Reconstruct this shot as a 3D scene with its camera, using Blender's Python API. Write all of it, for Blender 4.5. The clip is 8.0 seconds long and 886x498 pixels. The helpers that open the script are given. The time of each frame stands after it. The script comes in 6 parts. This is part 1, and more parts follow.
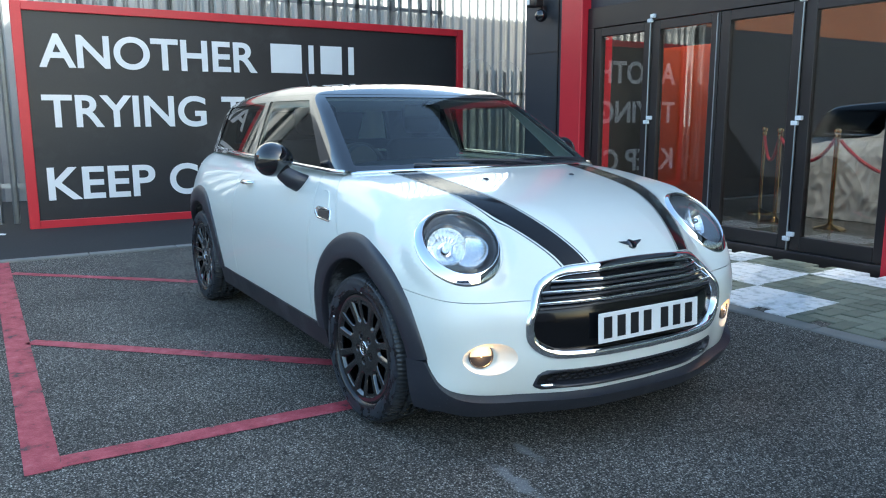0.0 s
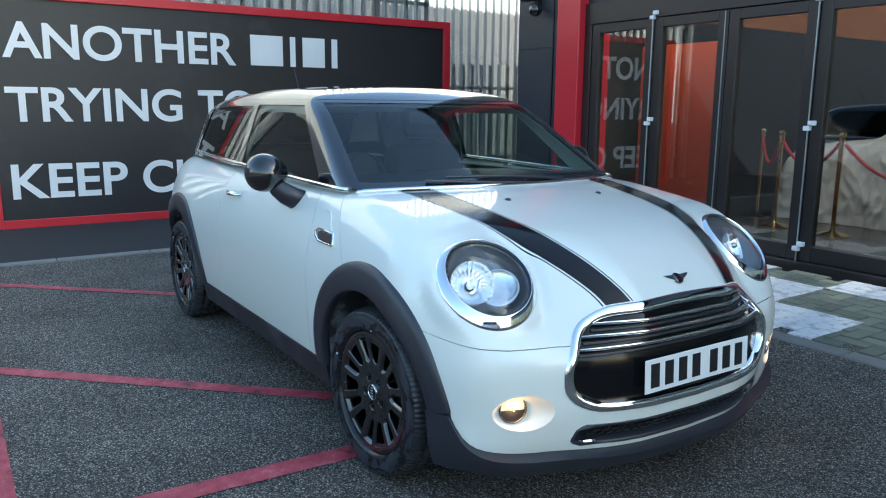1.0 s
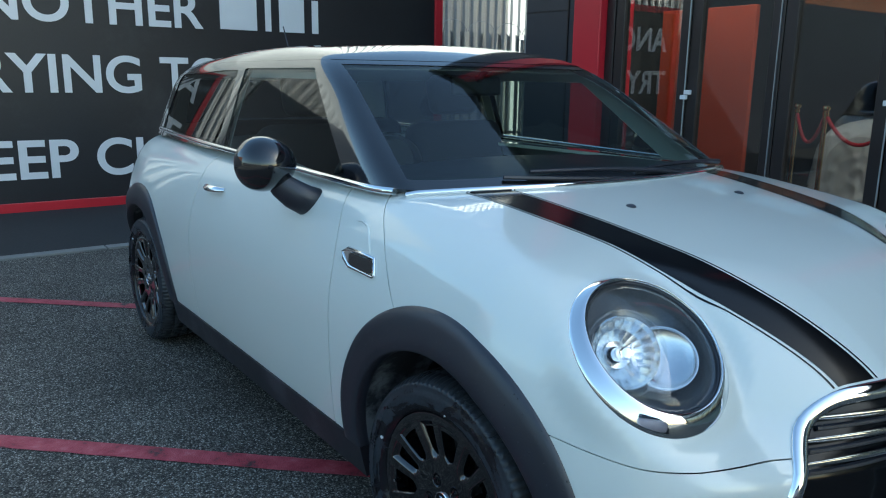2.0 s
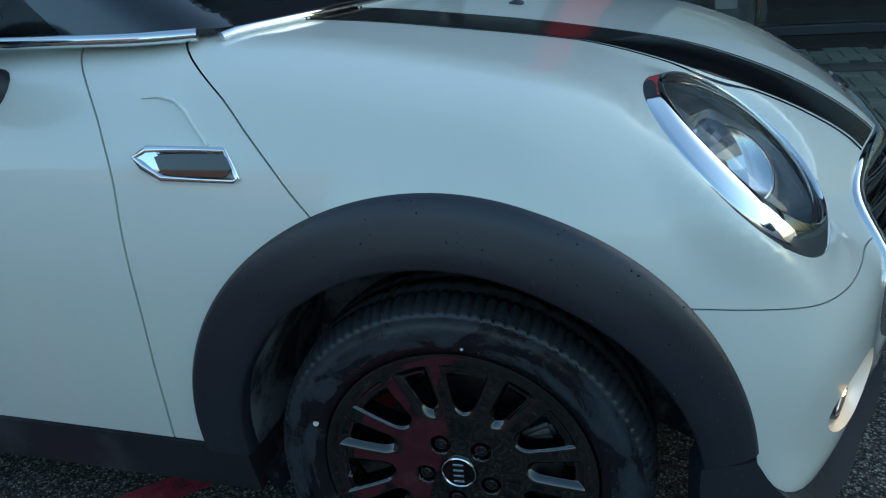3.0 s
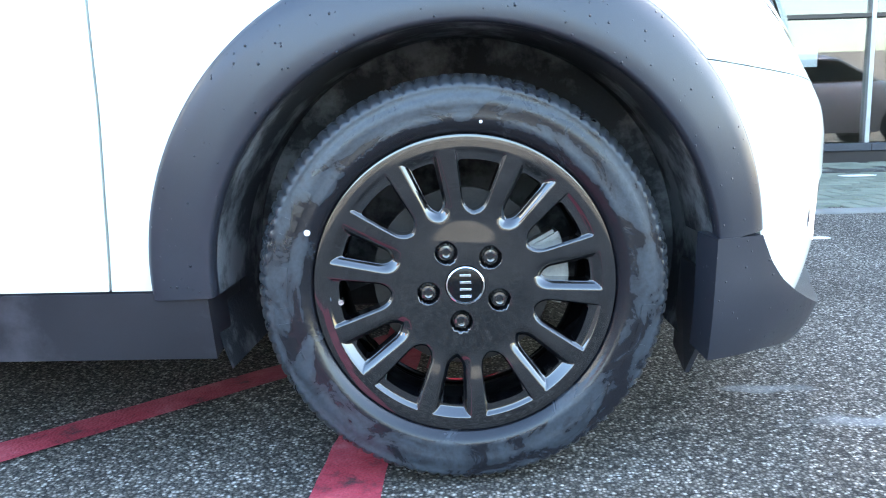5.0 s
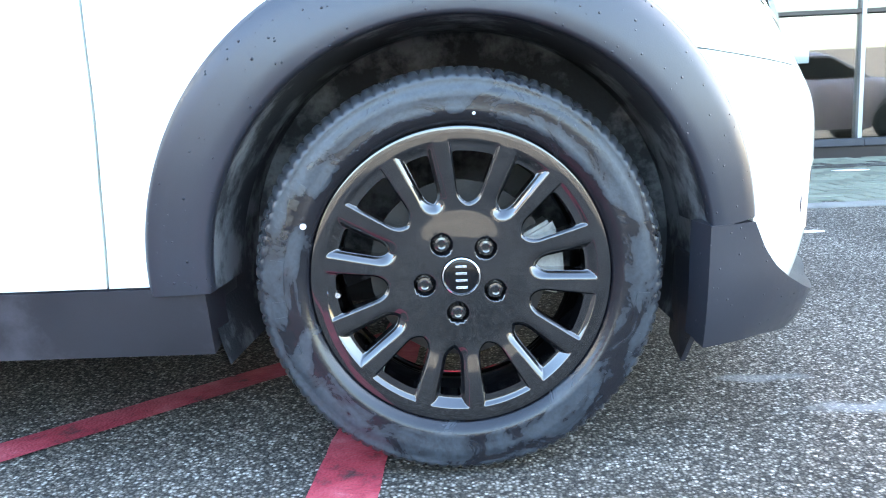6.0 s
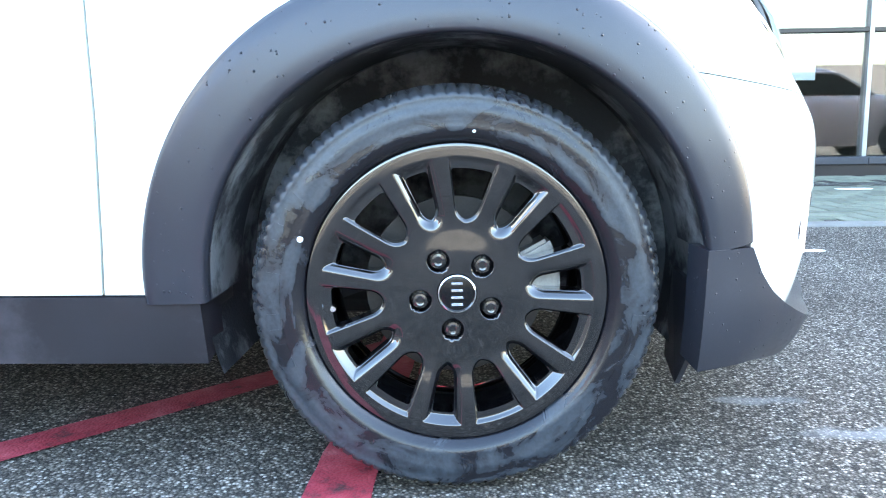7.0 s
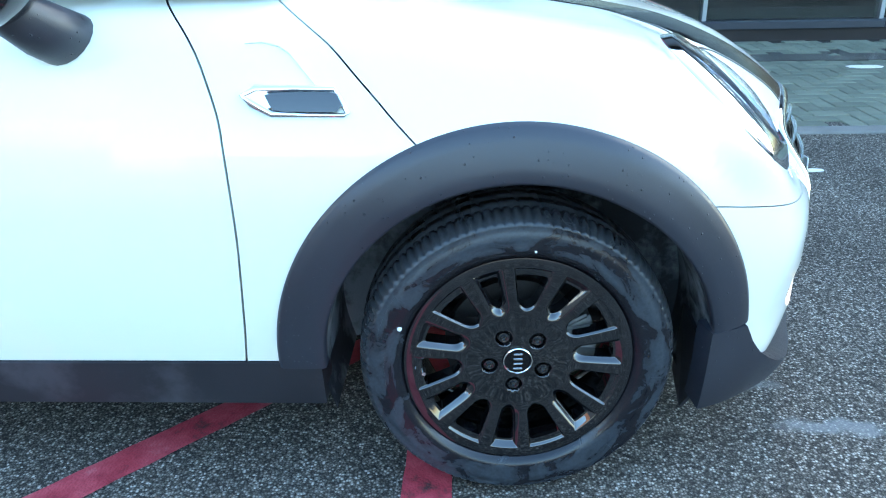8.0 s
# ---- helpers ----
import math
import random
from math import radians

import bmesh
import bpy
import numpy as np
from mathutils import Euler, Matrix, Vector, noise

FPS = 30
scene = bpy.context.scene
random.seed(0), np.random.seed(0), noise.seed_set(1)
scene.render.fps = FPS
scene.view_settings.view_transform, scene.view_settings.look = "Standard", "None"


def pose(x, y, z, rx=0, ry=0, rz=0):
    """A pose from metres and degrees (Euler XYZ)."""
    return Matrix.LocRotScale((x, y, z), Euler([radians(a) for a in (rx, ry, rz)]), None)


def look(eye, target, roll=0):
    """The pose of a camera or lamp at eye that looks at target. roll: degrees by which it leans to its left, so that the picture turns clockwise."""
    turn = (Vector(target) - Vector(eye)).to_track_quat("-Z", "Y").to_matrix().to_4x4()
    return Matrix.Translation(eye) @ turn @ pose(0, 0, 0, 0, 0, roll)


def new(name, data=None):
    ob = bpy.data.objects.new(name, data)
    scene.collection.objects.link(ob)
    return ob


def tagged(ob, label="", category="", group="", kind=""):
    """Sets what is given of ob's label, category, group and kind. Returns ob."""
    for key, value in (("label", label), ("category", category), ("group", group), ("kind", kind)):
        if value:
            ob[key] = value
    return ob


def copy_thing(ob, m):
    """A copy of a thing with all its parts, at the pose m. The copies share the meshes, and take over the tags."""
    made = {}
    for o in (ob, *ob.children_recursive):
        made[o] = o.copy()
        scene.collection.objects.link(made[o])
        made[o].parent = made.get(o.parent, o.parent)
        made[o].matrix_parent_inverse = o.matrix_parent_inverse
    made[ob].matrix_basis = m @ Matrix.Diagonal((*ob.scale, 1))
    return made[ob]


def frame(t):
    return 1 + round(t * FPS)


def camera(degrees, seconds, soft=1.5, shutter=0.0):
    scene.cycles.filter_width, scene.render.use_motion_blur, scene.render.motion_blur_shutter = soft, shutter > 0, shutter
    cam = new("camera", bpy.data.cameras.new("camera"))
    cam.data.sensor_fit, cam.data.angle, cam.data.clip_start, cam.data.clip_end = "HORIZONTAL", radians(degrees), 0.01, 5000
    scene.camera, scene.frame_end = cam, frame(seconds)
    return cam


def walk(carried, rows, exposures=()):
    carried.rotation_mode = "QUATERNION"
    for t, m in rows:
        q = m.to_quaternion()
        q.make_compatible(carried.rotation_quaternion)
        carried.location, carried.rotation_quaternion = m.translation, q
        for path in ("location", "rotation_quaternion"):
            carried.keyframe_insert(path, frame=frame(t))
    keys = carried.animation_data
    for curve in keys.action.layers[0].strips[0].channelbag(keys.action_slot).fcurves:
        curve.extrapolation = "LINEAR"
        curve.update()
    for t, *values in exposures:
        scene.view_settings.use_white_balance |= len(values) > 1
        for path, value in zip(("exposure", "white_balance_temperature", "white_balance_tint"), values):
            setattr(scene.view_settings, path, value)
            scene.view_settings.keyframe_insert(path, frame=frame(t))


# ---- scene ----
cam = camera(60.3, 8.0, soft=1.1)
PATH = [
    (0, (2.725, -2.116, 1.24), (1.042, -1.09, 0.897), -0.1),
    (0.5, (2.623, -2.154, 1.344), (0.957, -1.106, 0.995), 0.7),
    (1, (2.318, -2.062, 1.327), (0.677, -0.981, 0.958), 0.5),
    (1.2, (2.162, -2.04, 1.35), (0.515, -0.974, 0.962), 1.1),
    (2.5, (0.755, -1.706, 1.202), (-0.582, -0.327, 0.645), -0.0),
    (3, (0.317, -1.782, 1.104), (-0.261, -0.023, 0.35), -5.0),
    (3.5, (0.096, -1.965, 1.006), (-0.119, -0.171, 0.149), -3.2),
    (4, (0.009, -1.963, 0.805), (-0.072, -0.102, 0.075), -2.4),
    (4.5, (0.009, -1.932, 0.606), (-0.032, 0.006, 0.117), -1.8),
    (5, (0.006, -1.939, 0.548), (-0.062, 0.033, 0.22), -1.6),
    (6.5, (0.01, -1.949, 0.531), (-0.042, 0.025, 0.216), -2.7),
    (7, (0.015, -1.944, 0.55), (-0.048, 0.031, 0.241), -0.8),
    (7.5, (-0.002, -1.997, 0.794), (-0.059, -0.076, 0.24), -5.7),
    (8, (-0.092, -2.116, 1.097), (-0.163, -0.279, 0.308), -1.2),
]
EXPOSE = [(0, 1.9, 6000, 2), (1.2, 1.62, 5950, 0), (2.3, 1.05, 5750, -5), (3.0, 0.92, 5850, -8), (3.5, 1.35, 5950, -8), (4.0, 2.25, 6050, 0), (4.5, 3.25, 6100, 4), (5.0, 3.75, 6350, 7), (6.5, 4.05, 6550, 8), (7.0, 4.05, 6550, 8), (7.5, 3.75, 6450, 5), (8.0, 3.02, 5700, -3)]
walk(cam, [(t, look(eye, target, roll)) for t, eye, target, roll in PATH], EXPOSE)

# ---- world, sun, exposure ----
world = bpy.data.worlds.new("world")
scene.world = world
world.use_nodes = True
wn = world.node_tree
sky = wn.nodes.new("ShaderNodeTexSky")
sky.sky_type = 'NISHITA'
sky.sun_disc = False
sky.air_density, sky.dust_density, sky.ozone_density = 1.2, 1.7, 1.3
SUN_EL, SUN_AZ = 28.0, 52.0   # degrees; azimuth measured from +y towards +x
sky.sun_elevation = radians(SUN_EL)
sky.sun_rotation = radians(SUN_AZ)
bg = wn.nodes["Background"]
wn.links.new(sky.outputs[0], bg.inputs[0])
bg.inputs[1].default_value = 0.15
sd = Vector((math.sin(radians(SUN_AZ)) * math.cos(radians(SUN_EL)), math.cos(radians(SUN_AZ)) * math.cos(radians(SUN_EL)), math.sin(radians(SUN_EL))))
sun = new("sun", bpy.data.lights.new("sun", 'SUN'))
sun.data.energy, sun.data.angle, sun.data.color = 4.8, radians(0.5), (1.0, 0.94, 0.85)
sun.matrix_world = look(sd * 50, (0, 0, 0))

# ---- materials ----
def nodes_of(name):
    m = bpy.data.materials.new(name)
    m.use_nodes = True
    nt = m.node_tree
    return m, nt, nt.nodes["Principled BSDF"]


def surface(name, color, rough=0.5, metal=0.0, var=0.15, scale=8.0, fine=120.0, bump=0.1, dist=0.002, coat=0.0, rvar=0.1, stain=None, spec=0.5, island=0.0, objrand=0.0):
    """A surface with large and fine variation of colour, roughness and relief."""
    m, nt, b = nodes_of(name)
    N, L = nt.nodes, nt.links
    tc = N.new("ShaderNodeTexCoord")
    n1 = N.new("ShaderNodeTexNoise"); n1.inputs["Scale"].default_value = scale; n1.inputs["Detail"].default_value = 6
    n2 = N.new("ShaderNodeTexNoise"); n2.inputs["Scale"].default_value = fine; n2.inputs["Detail"].default_value = 4
    for n in (n1, n2):
        L.new(tc.outputs["Object"], n.inputs["Vector"])
    r = N.new("ShaderNodeValToRGB")
    lo = [max(0, c * (1 - var)) for c in color]
    hi = [min(1, c * (1 + var)) for c in color]
    r.color_ramp.elements[0].position, r.color_ramp.elements[1].position = 0.3, 0.7
    r.color_ramp.elements[0].color, r.color_ramp.elements[1].color = (*lo, 1), (*hi, 1)
    add = N.new("ShaderNodeMath"); add.operation = 'MULTIPLY_ADD'
    L.new(n2.outputs[0], add.inputs[0]); add.inputs[1].default_value = 0.5
    half = N.new("ShaderNodeMath"); half.operation = 'MULTIPLY'; half.inputs[1].default_value = 0.5
    L.new(n1.outputs[0], half.inputs[0]); L.new(half.outputs[0], add.inputs[2])
    L.new(add.outputs[0], r.inputs[0])
    col = r.outputs[0]
    if stain:
        n3 = N.new("ShaderNodeTexNoise"); n3.inputs["Scale"].default_value = stain[1]; n3.inputs["Detail"].default_value = 8; n3.inputs["Roughness"].default_value = 0.65
        L.new(tc.outputs["Object"], n3.inputs["Vector"])
        mr = N.new("ShaderNodeMapRange"); mr.inputs[1].default_value, mr.inputs[2].default_value = stain[2], stain[2] + 0.12
        L.new(n3.outputs[0], mr.inputs[0])
        mx = N.new("ShaderNodeMix"); mx.data_type = 'RGBA'
        L.new(mr.outputs[0], mx.inputs[0]); L.new(col, mx.inputs[6]); mx.inputs[7].default_value = (*stain[0], 1)
        col = mx.outputs[2]
    if island or objrand:
        src = N.new("ShaderNodeNewGeometry").outputs["Random Per Island"] if island else N.new("ShaderNodeObjectInfo").outputs["Random"]
        k = island or objrand
        mr2 = N.new("ShaderNodeMapRange"); mr2.inputs[3].default_value, mr2.inputs[4].default_value = 1 - k, 1 + k
        L.new(src, mr2.inputs[0])
        hs = N.new("ShaderNodeHueSaturation"); L.new(mr2.outputs[0], hs.inputs["Value"]); L.new(col, hs.inputs["Color"])
        col = hs.outputs[0]
    L.new(col, b.inputs["Base Color"])
    rm = N.new("ShaderNodeMapRange"); rm.inputs[3].default_value, rm.inputs[4].default_value = max(0.02, rough - rvar), min(1, rough + rvar)
    L.new(n1.outputs[0], rm.inputs[0]); L.new(rm.outputs[0], b.inputs["Roughness"])
    b.inputs["Metallic"].default_value = metal
    b.inputs["Specular IOR Level"].default_value = spec
    if coat:
        b.inputs["Coat Weight"].default_value = coat; b.inputs["Coat Roughness"].default_value = 0.03
    if bump:
        bp = N.new("ShaderNodeBump"); bp.inputs["Strength"].default_value = bump; bp.inputs["Distance"].default_value = dist
        L.new(n2.outputs[0], bp.inputs["Height"]); L.new(bp.outputs[0], b.inputs["Normal"])
    return m


def glass(name, tint=(0.8, 0.9, 0.88), clear=0.75, ior=1.6):
    """Thin pane: mirror-like Fresnel gloss over a tinted see-through layer."""
    m = bpy.data.materials.new(name); m.use_nodes = True
    nt = m.node_tree; nt.nodes.clear()
    out = nt.nodes.new("ShaderNodeOutputMaterial")
    mix = nt.nodes.new("ShaderNodeMixShader")
    f0 = ((ior - 1) / (ior + 1)) ** 2
    lw = nt.nodes.new("ShaderNodeLayerWeight"); lw.inputs[0].default_value = 0.5
    pw = nt.nodes.new("ShaderNodeMath"); pw.operation = 'POWER'; pw.inputs[1].default_value = 5.0
    fr = nt.nodes.new("ShaderNodeMath"); fr.operation = 'MULTIPLY_ADD'; fr.inputs[1].default_value, fr.inputs[2].default_value = 1 - f0, f0
    nt.links.new(lw.outputs["Facing"], pw.inputs[0]); nt.links.new(pw.outputs[0], fr.inputs[0])
    tr = nt.nodes.new("ShaderNodeBsdfTransparent"); tr.inputs[0].default_value = (*[c * clear for c in tint], 1)
    gl = nt.nodes.new("ShaderNodeBsdfGlossy"); gl.inputs["Roughness"].default_value = 0.01
    nt.links.new(fr.outputs[0], mix.inputs[0]); nt.links.new(tr.outputs[0], mix.inputs[1]); nt.links.new(gl.outputs[0], mix.inputs[2])
    nt.links.new(mix.outputs[0], out.inputs[0])
    return m


def glow(name, color, strength):
    m, nt, b = nodes_of(name)
    b.inputs["Base Color"].default_value = (*color, 1)
    b.inputs["Emission Color"].default_value = (*color, 1); b.inputs["Emission Strength"].default_value = strength
    return m


M_PAINT = surface("white_car_paint", (0.78, 0.80, 0.74), 0.32, 0, 0.012, 3, 900, 0.02, 0.0004, coat=1.0, rvar=0.03)
M_BLACK = surface("gloss_black_paint", (0.008, 0.008, 0.010), 0.12, 0, 0.2, 4, 600, 0.01, 0.0003, coat=1.0, rvar=0.04)
M_STRIPE = surface("black_stripe_film", (0.006, 0.006, 0.007), 0.14, 0, 0.2, 4, 600, 0.02, 0.0003, rvar=0.04, spec=0.30)
M_CLAD = surface("black_textured_plastic", (0.020, 0.022, 0.031), 0.40, 0, 0.25, 7, 900, 0.25, 0.0006, rvar=0.08, spec=0.7)


def droplets(m, scale=120.0):
    """Small water beads as relief on a plastic surface."""
    nt = m.node_tree
    N, L = nt.nodes, nt.links
    b = N["Principled BSDF"]
    tc = N.new("ShaderNodeTexCoord")
    v = N.new("ShaderNodeTexVoronoi"); v.inputs["Scale"].default_value = scale
    L.new(tc.outputs["Object"], v.inputs["Vector"])
    sp = N.new("ShaderNodeSeparateColor"); L.new(v.outputs["Color"], sp.inputs[0])
    r = N.new("ShaderNodeMapRange"); r.inputs[1].default_value, r.inputs[2].default_value, r.inputs[3].default_value, r.inputs[4].default_value = 0.62, 1.0, 0.0, 0.28
    L.new(sp.outputs[0], r.inputs[0])
    d = N.new("ShaderNodeMath"); d.operation = 'SUBTRACT'; d.use_clamp = True
    L.new(r.outputs[0], d.inputs[0]); L.new(v.outputs["Distance"], d.inputs[1])
    bp = N.new("ShaderNodeBump"); bp.inputs["Strength"].default_value = 1.0; bp.inputs["Distance"].default_value = 0.02
    L.new(d.outputs[0], bp.inputs["Height"])
    old = b.inputs["Normal"].links[0].from_socket
    L.new(old, bp.inputs["Normal"]); L.new(bp.outputs[0], b.inputs["Normal"])
    return m


droplets(M_CLAD)
# Broad paler patches spread at random over the dusty sill plastic.
M_SILL = surface("dusty_patchy_plastic", (0.021, 0.020, 0.025), 0.45, 0, 0.25, 7, 900, 0.2, 0.0006, rvar=0.12, stain=((0.052, 0.049, 0.058), 5.0, 0.50))
M_LINER = surface("wheel_arch_liner", (0.024, 0.027, 0.032), 0.75, 0, 0.3, 8, 200, 0.4, 0.002, stain=((0.20, 0.21, 0.22), 7.0, 0.47))
M_CHROME = surface("chrome", (0.86, 0.87, 0.88), 0.06, 1.0, 0.02, 6, 500, 0.0, rvar=0.02)
M_RIM = surface("gloss_black_alloy", (0.004, 0.004, 0.005), 0.05, 0, 0.2, 8, 400, 0.01, 0.0003, rvar=0.03, spec=0.9, coat=0.7)
M_STEEL = surface("brake_steel", (0.040, 0.037, 0.036), 0.5, 0.6, 0.2, 20, 300, 0.2, 0.0006)
M_CAST = surface("cast_caliper", (0.22, 0.22, 0.215), 0.45, 0.7, 0.2, 20, 200, 0.3, 0.001)
M_UNDER = surface("underbody_black", (0.010, 0.010, 0.010), 0.8, 0, 0.2, 8, 100, 0.2, 0.002)
M_GLASS = glass("window_glass", (0.74, 0.86, 0.82), 0.88, 1.70)
M_SIDEGLASS = glass("side_window_glass", (0.72, 0.80, 0.78), 0.75, 1.40)
M_DOORGLASS = glass("show_room_glass", (0.90, 0.92, 0.91), 0.93, 2.05)
M_DARKGLASS = glass("tinted_window_glass", (0.40, 0.44, 0.44), 0.5, 1.48)
M_LENS = glass("lamp_lens", (0.97, 0.98, 0.98), 0.97)
M_INT = surface("dark_cabin_trim", (0.018, 0.018, 0.020), 0.6, 0, 0.2, 10, 300, 0.3, 0.001)
M_SEAT = surface("black_seat_cloth", (0.022, 0.022, 0.024), 0.85, 0, 0.15, 12, 500, 0.08, 0.001)
M_LINING = surface("pale_headlining", (0.46, 0.48, 0.45), 0.9, 0, 0.06, 10, 500, 0.05, 0.001)
M_PLATE = surface("plate_white", (0.80, 0.81, 0.80), 0.35, 0, 0.03, 8, 200, 0.02, 0.0005)
M_INK = surface("black_ink", (0.012, 0.012, 0.014), 0.4, 0, 0.1, 10, 200, 0)
M_FOG = glow("lit_fog_bulb", (1.0, 0.50, 0.16), 1.6)
M_GRILLE = surface("black_grille_plastic", (0.006, 0.006, 0.007), 0.14, 0, 0.2, 6, 300, 0.02, 0.0005, rvar=0.04, spec=0.28)
M_SILVER = surface("silver_reflector", (0.90, 0.91, 0.92), 0.20, 1.0, 0.03, 10, 200, 0.0, rvar=0.04)
M_DARKLAMP = surface("grey_lamp_bowl", (0.22, 0.225, 0.24), 0.22, 0.5, 0.2, 10, 300, 0.05)
M_SIGN = surface("black_sign_board", (0.020, 0.020, 0.023), 0.42, 0, 0.2, 1.5, 90, 0.05, 0.001, rvar=0.1, stain=((0.032, 0.032, 0.035), 1.2, 0.55))
M_RED = surface("red_sheet_metal", (0.55, 0.020, 0.035), 0.35, 0, 0.1, 2, 120, 0.04, 0.001)
M_WHITE = surface("white_sign_letter", (0.78, 0.79, 0.80), 0.45, 0, 0.05, 3, 150, 0.03, 0.001)
M_FRAME = surface("black_door_frame", (0.022, 0.018, 0.018), 0.35, 0.1, 0.2, 3, 200, 0.04, 0.0008)
M_PIER = surface("dark_grey_cladding", (0.030, 0.033, 0.042), 0.45, 0, 0.15, 2, 150, 0.06, 0.001)
M_GALV = surface("galvanised_steel", (0.36, 0.38, 0.39), 0.42, 0.75, 0.2, 9, 200, 0.1, 0.001)
M_CLADW = surface("pale_ribbed_cladding", (0.36, 0.36, 0.35), 0.5, 0.2, 0.12, 1.5, 100, 0.05, 0.001, stain=((0.28, 0.28, 0.27), 1.0, 0.6))
M_BRASS = surface("polished_brass", (0.78, 0.58, 0.28), 0.16, 1.0, 0.08, 15, 300, 0.02, 0.0004)
M_ROPE = surface("red_velvet_rope", (0.30, 0.008, 0.020), 0.9, 0, 0.25, 40, 400, 0.5, 0.001)
M_SHEET = surface("silver_car_cover", (0.33, 0.33, 0.34), 0.6, 0.0, 0.15, 6, 200, 0.3, 0.004)
M_ORANGE = surface("orange_panel", (0.42, 0.060, 0.022), 0.5, 0, 0.1, 3, 100, 0.05)
M_PARKED = surface("silver_rose_car_paint", (0.74, 0.66, 0.68), 0.25, 0, 0.05, 3, 600, 0.02, 0.0004, coat=1.0)
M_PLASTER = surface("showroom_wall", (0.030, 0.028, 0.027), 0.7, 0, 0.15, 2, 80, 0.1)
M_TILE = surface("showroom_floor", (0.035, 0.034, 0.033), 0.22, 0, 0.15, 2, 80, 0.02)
M_CONC = surface("concrete_kerb", (0.20, 0.20, 0.185), 0.85, 0, 0.2, 5, 160, 0.5, 0.003, stain=((0.17, 0.17, 0.16), 3.0, 0.58), objrand=0.10)
M_BRICK = surface("red_brick_wall", (0.34, 0.125, 0.06), 0.9, 0, 0.2, 4, 90, 0.4, 0.004, island=0.22)
M_MORTAR = surface("mortar", (0.36, 0.33, 0.29), 0.95, 0, 0.1, 6, 120, 0.3, 0.003)
M_CONCWALL = surface("grey_concrete_apron", (0.047, 0.047, 0.046), 0.9, 0, 0.15, 1.2, 60, 0.2, 0.003, spec=0.15)
M_HOARD = surface("dark_stained_boards", (0.011, 0.009, 0.008), 0.9, 0, 0.25, 3, 120, 0.3, 0.002, spec=0.1, objrand=0.25)
M_LITTER = surface("white_litter", (0.75, 0.75, 0.73), 0.7, 0, 0.1, 30, 300, 0.2)


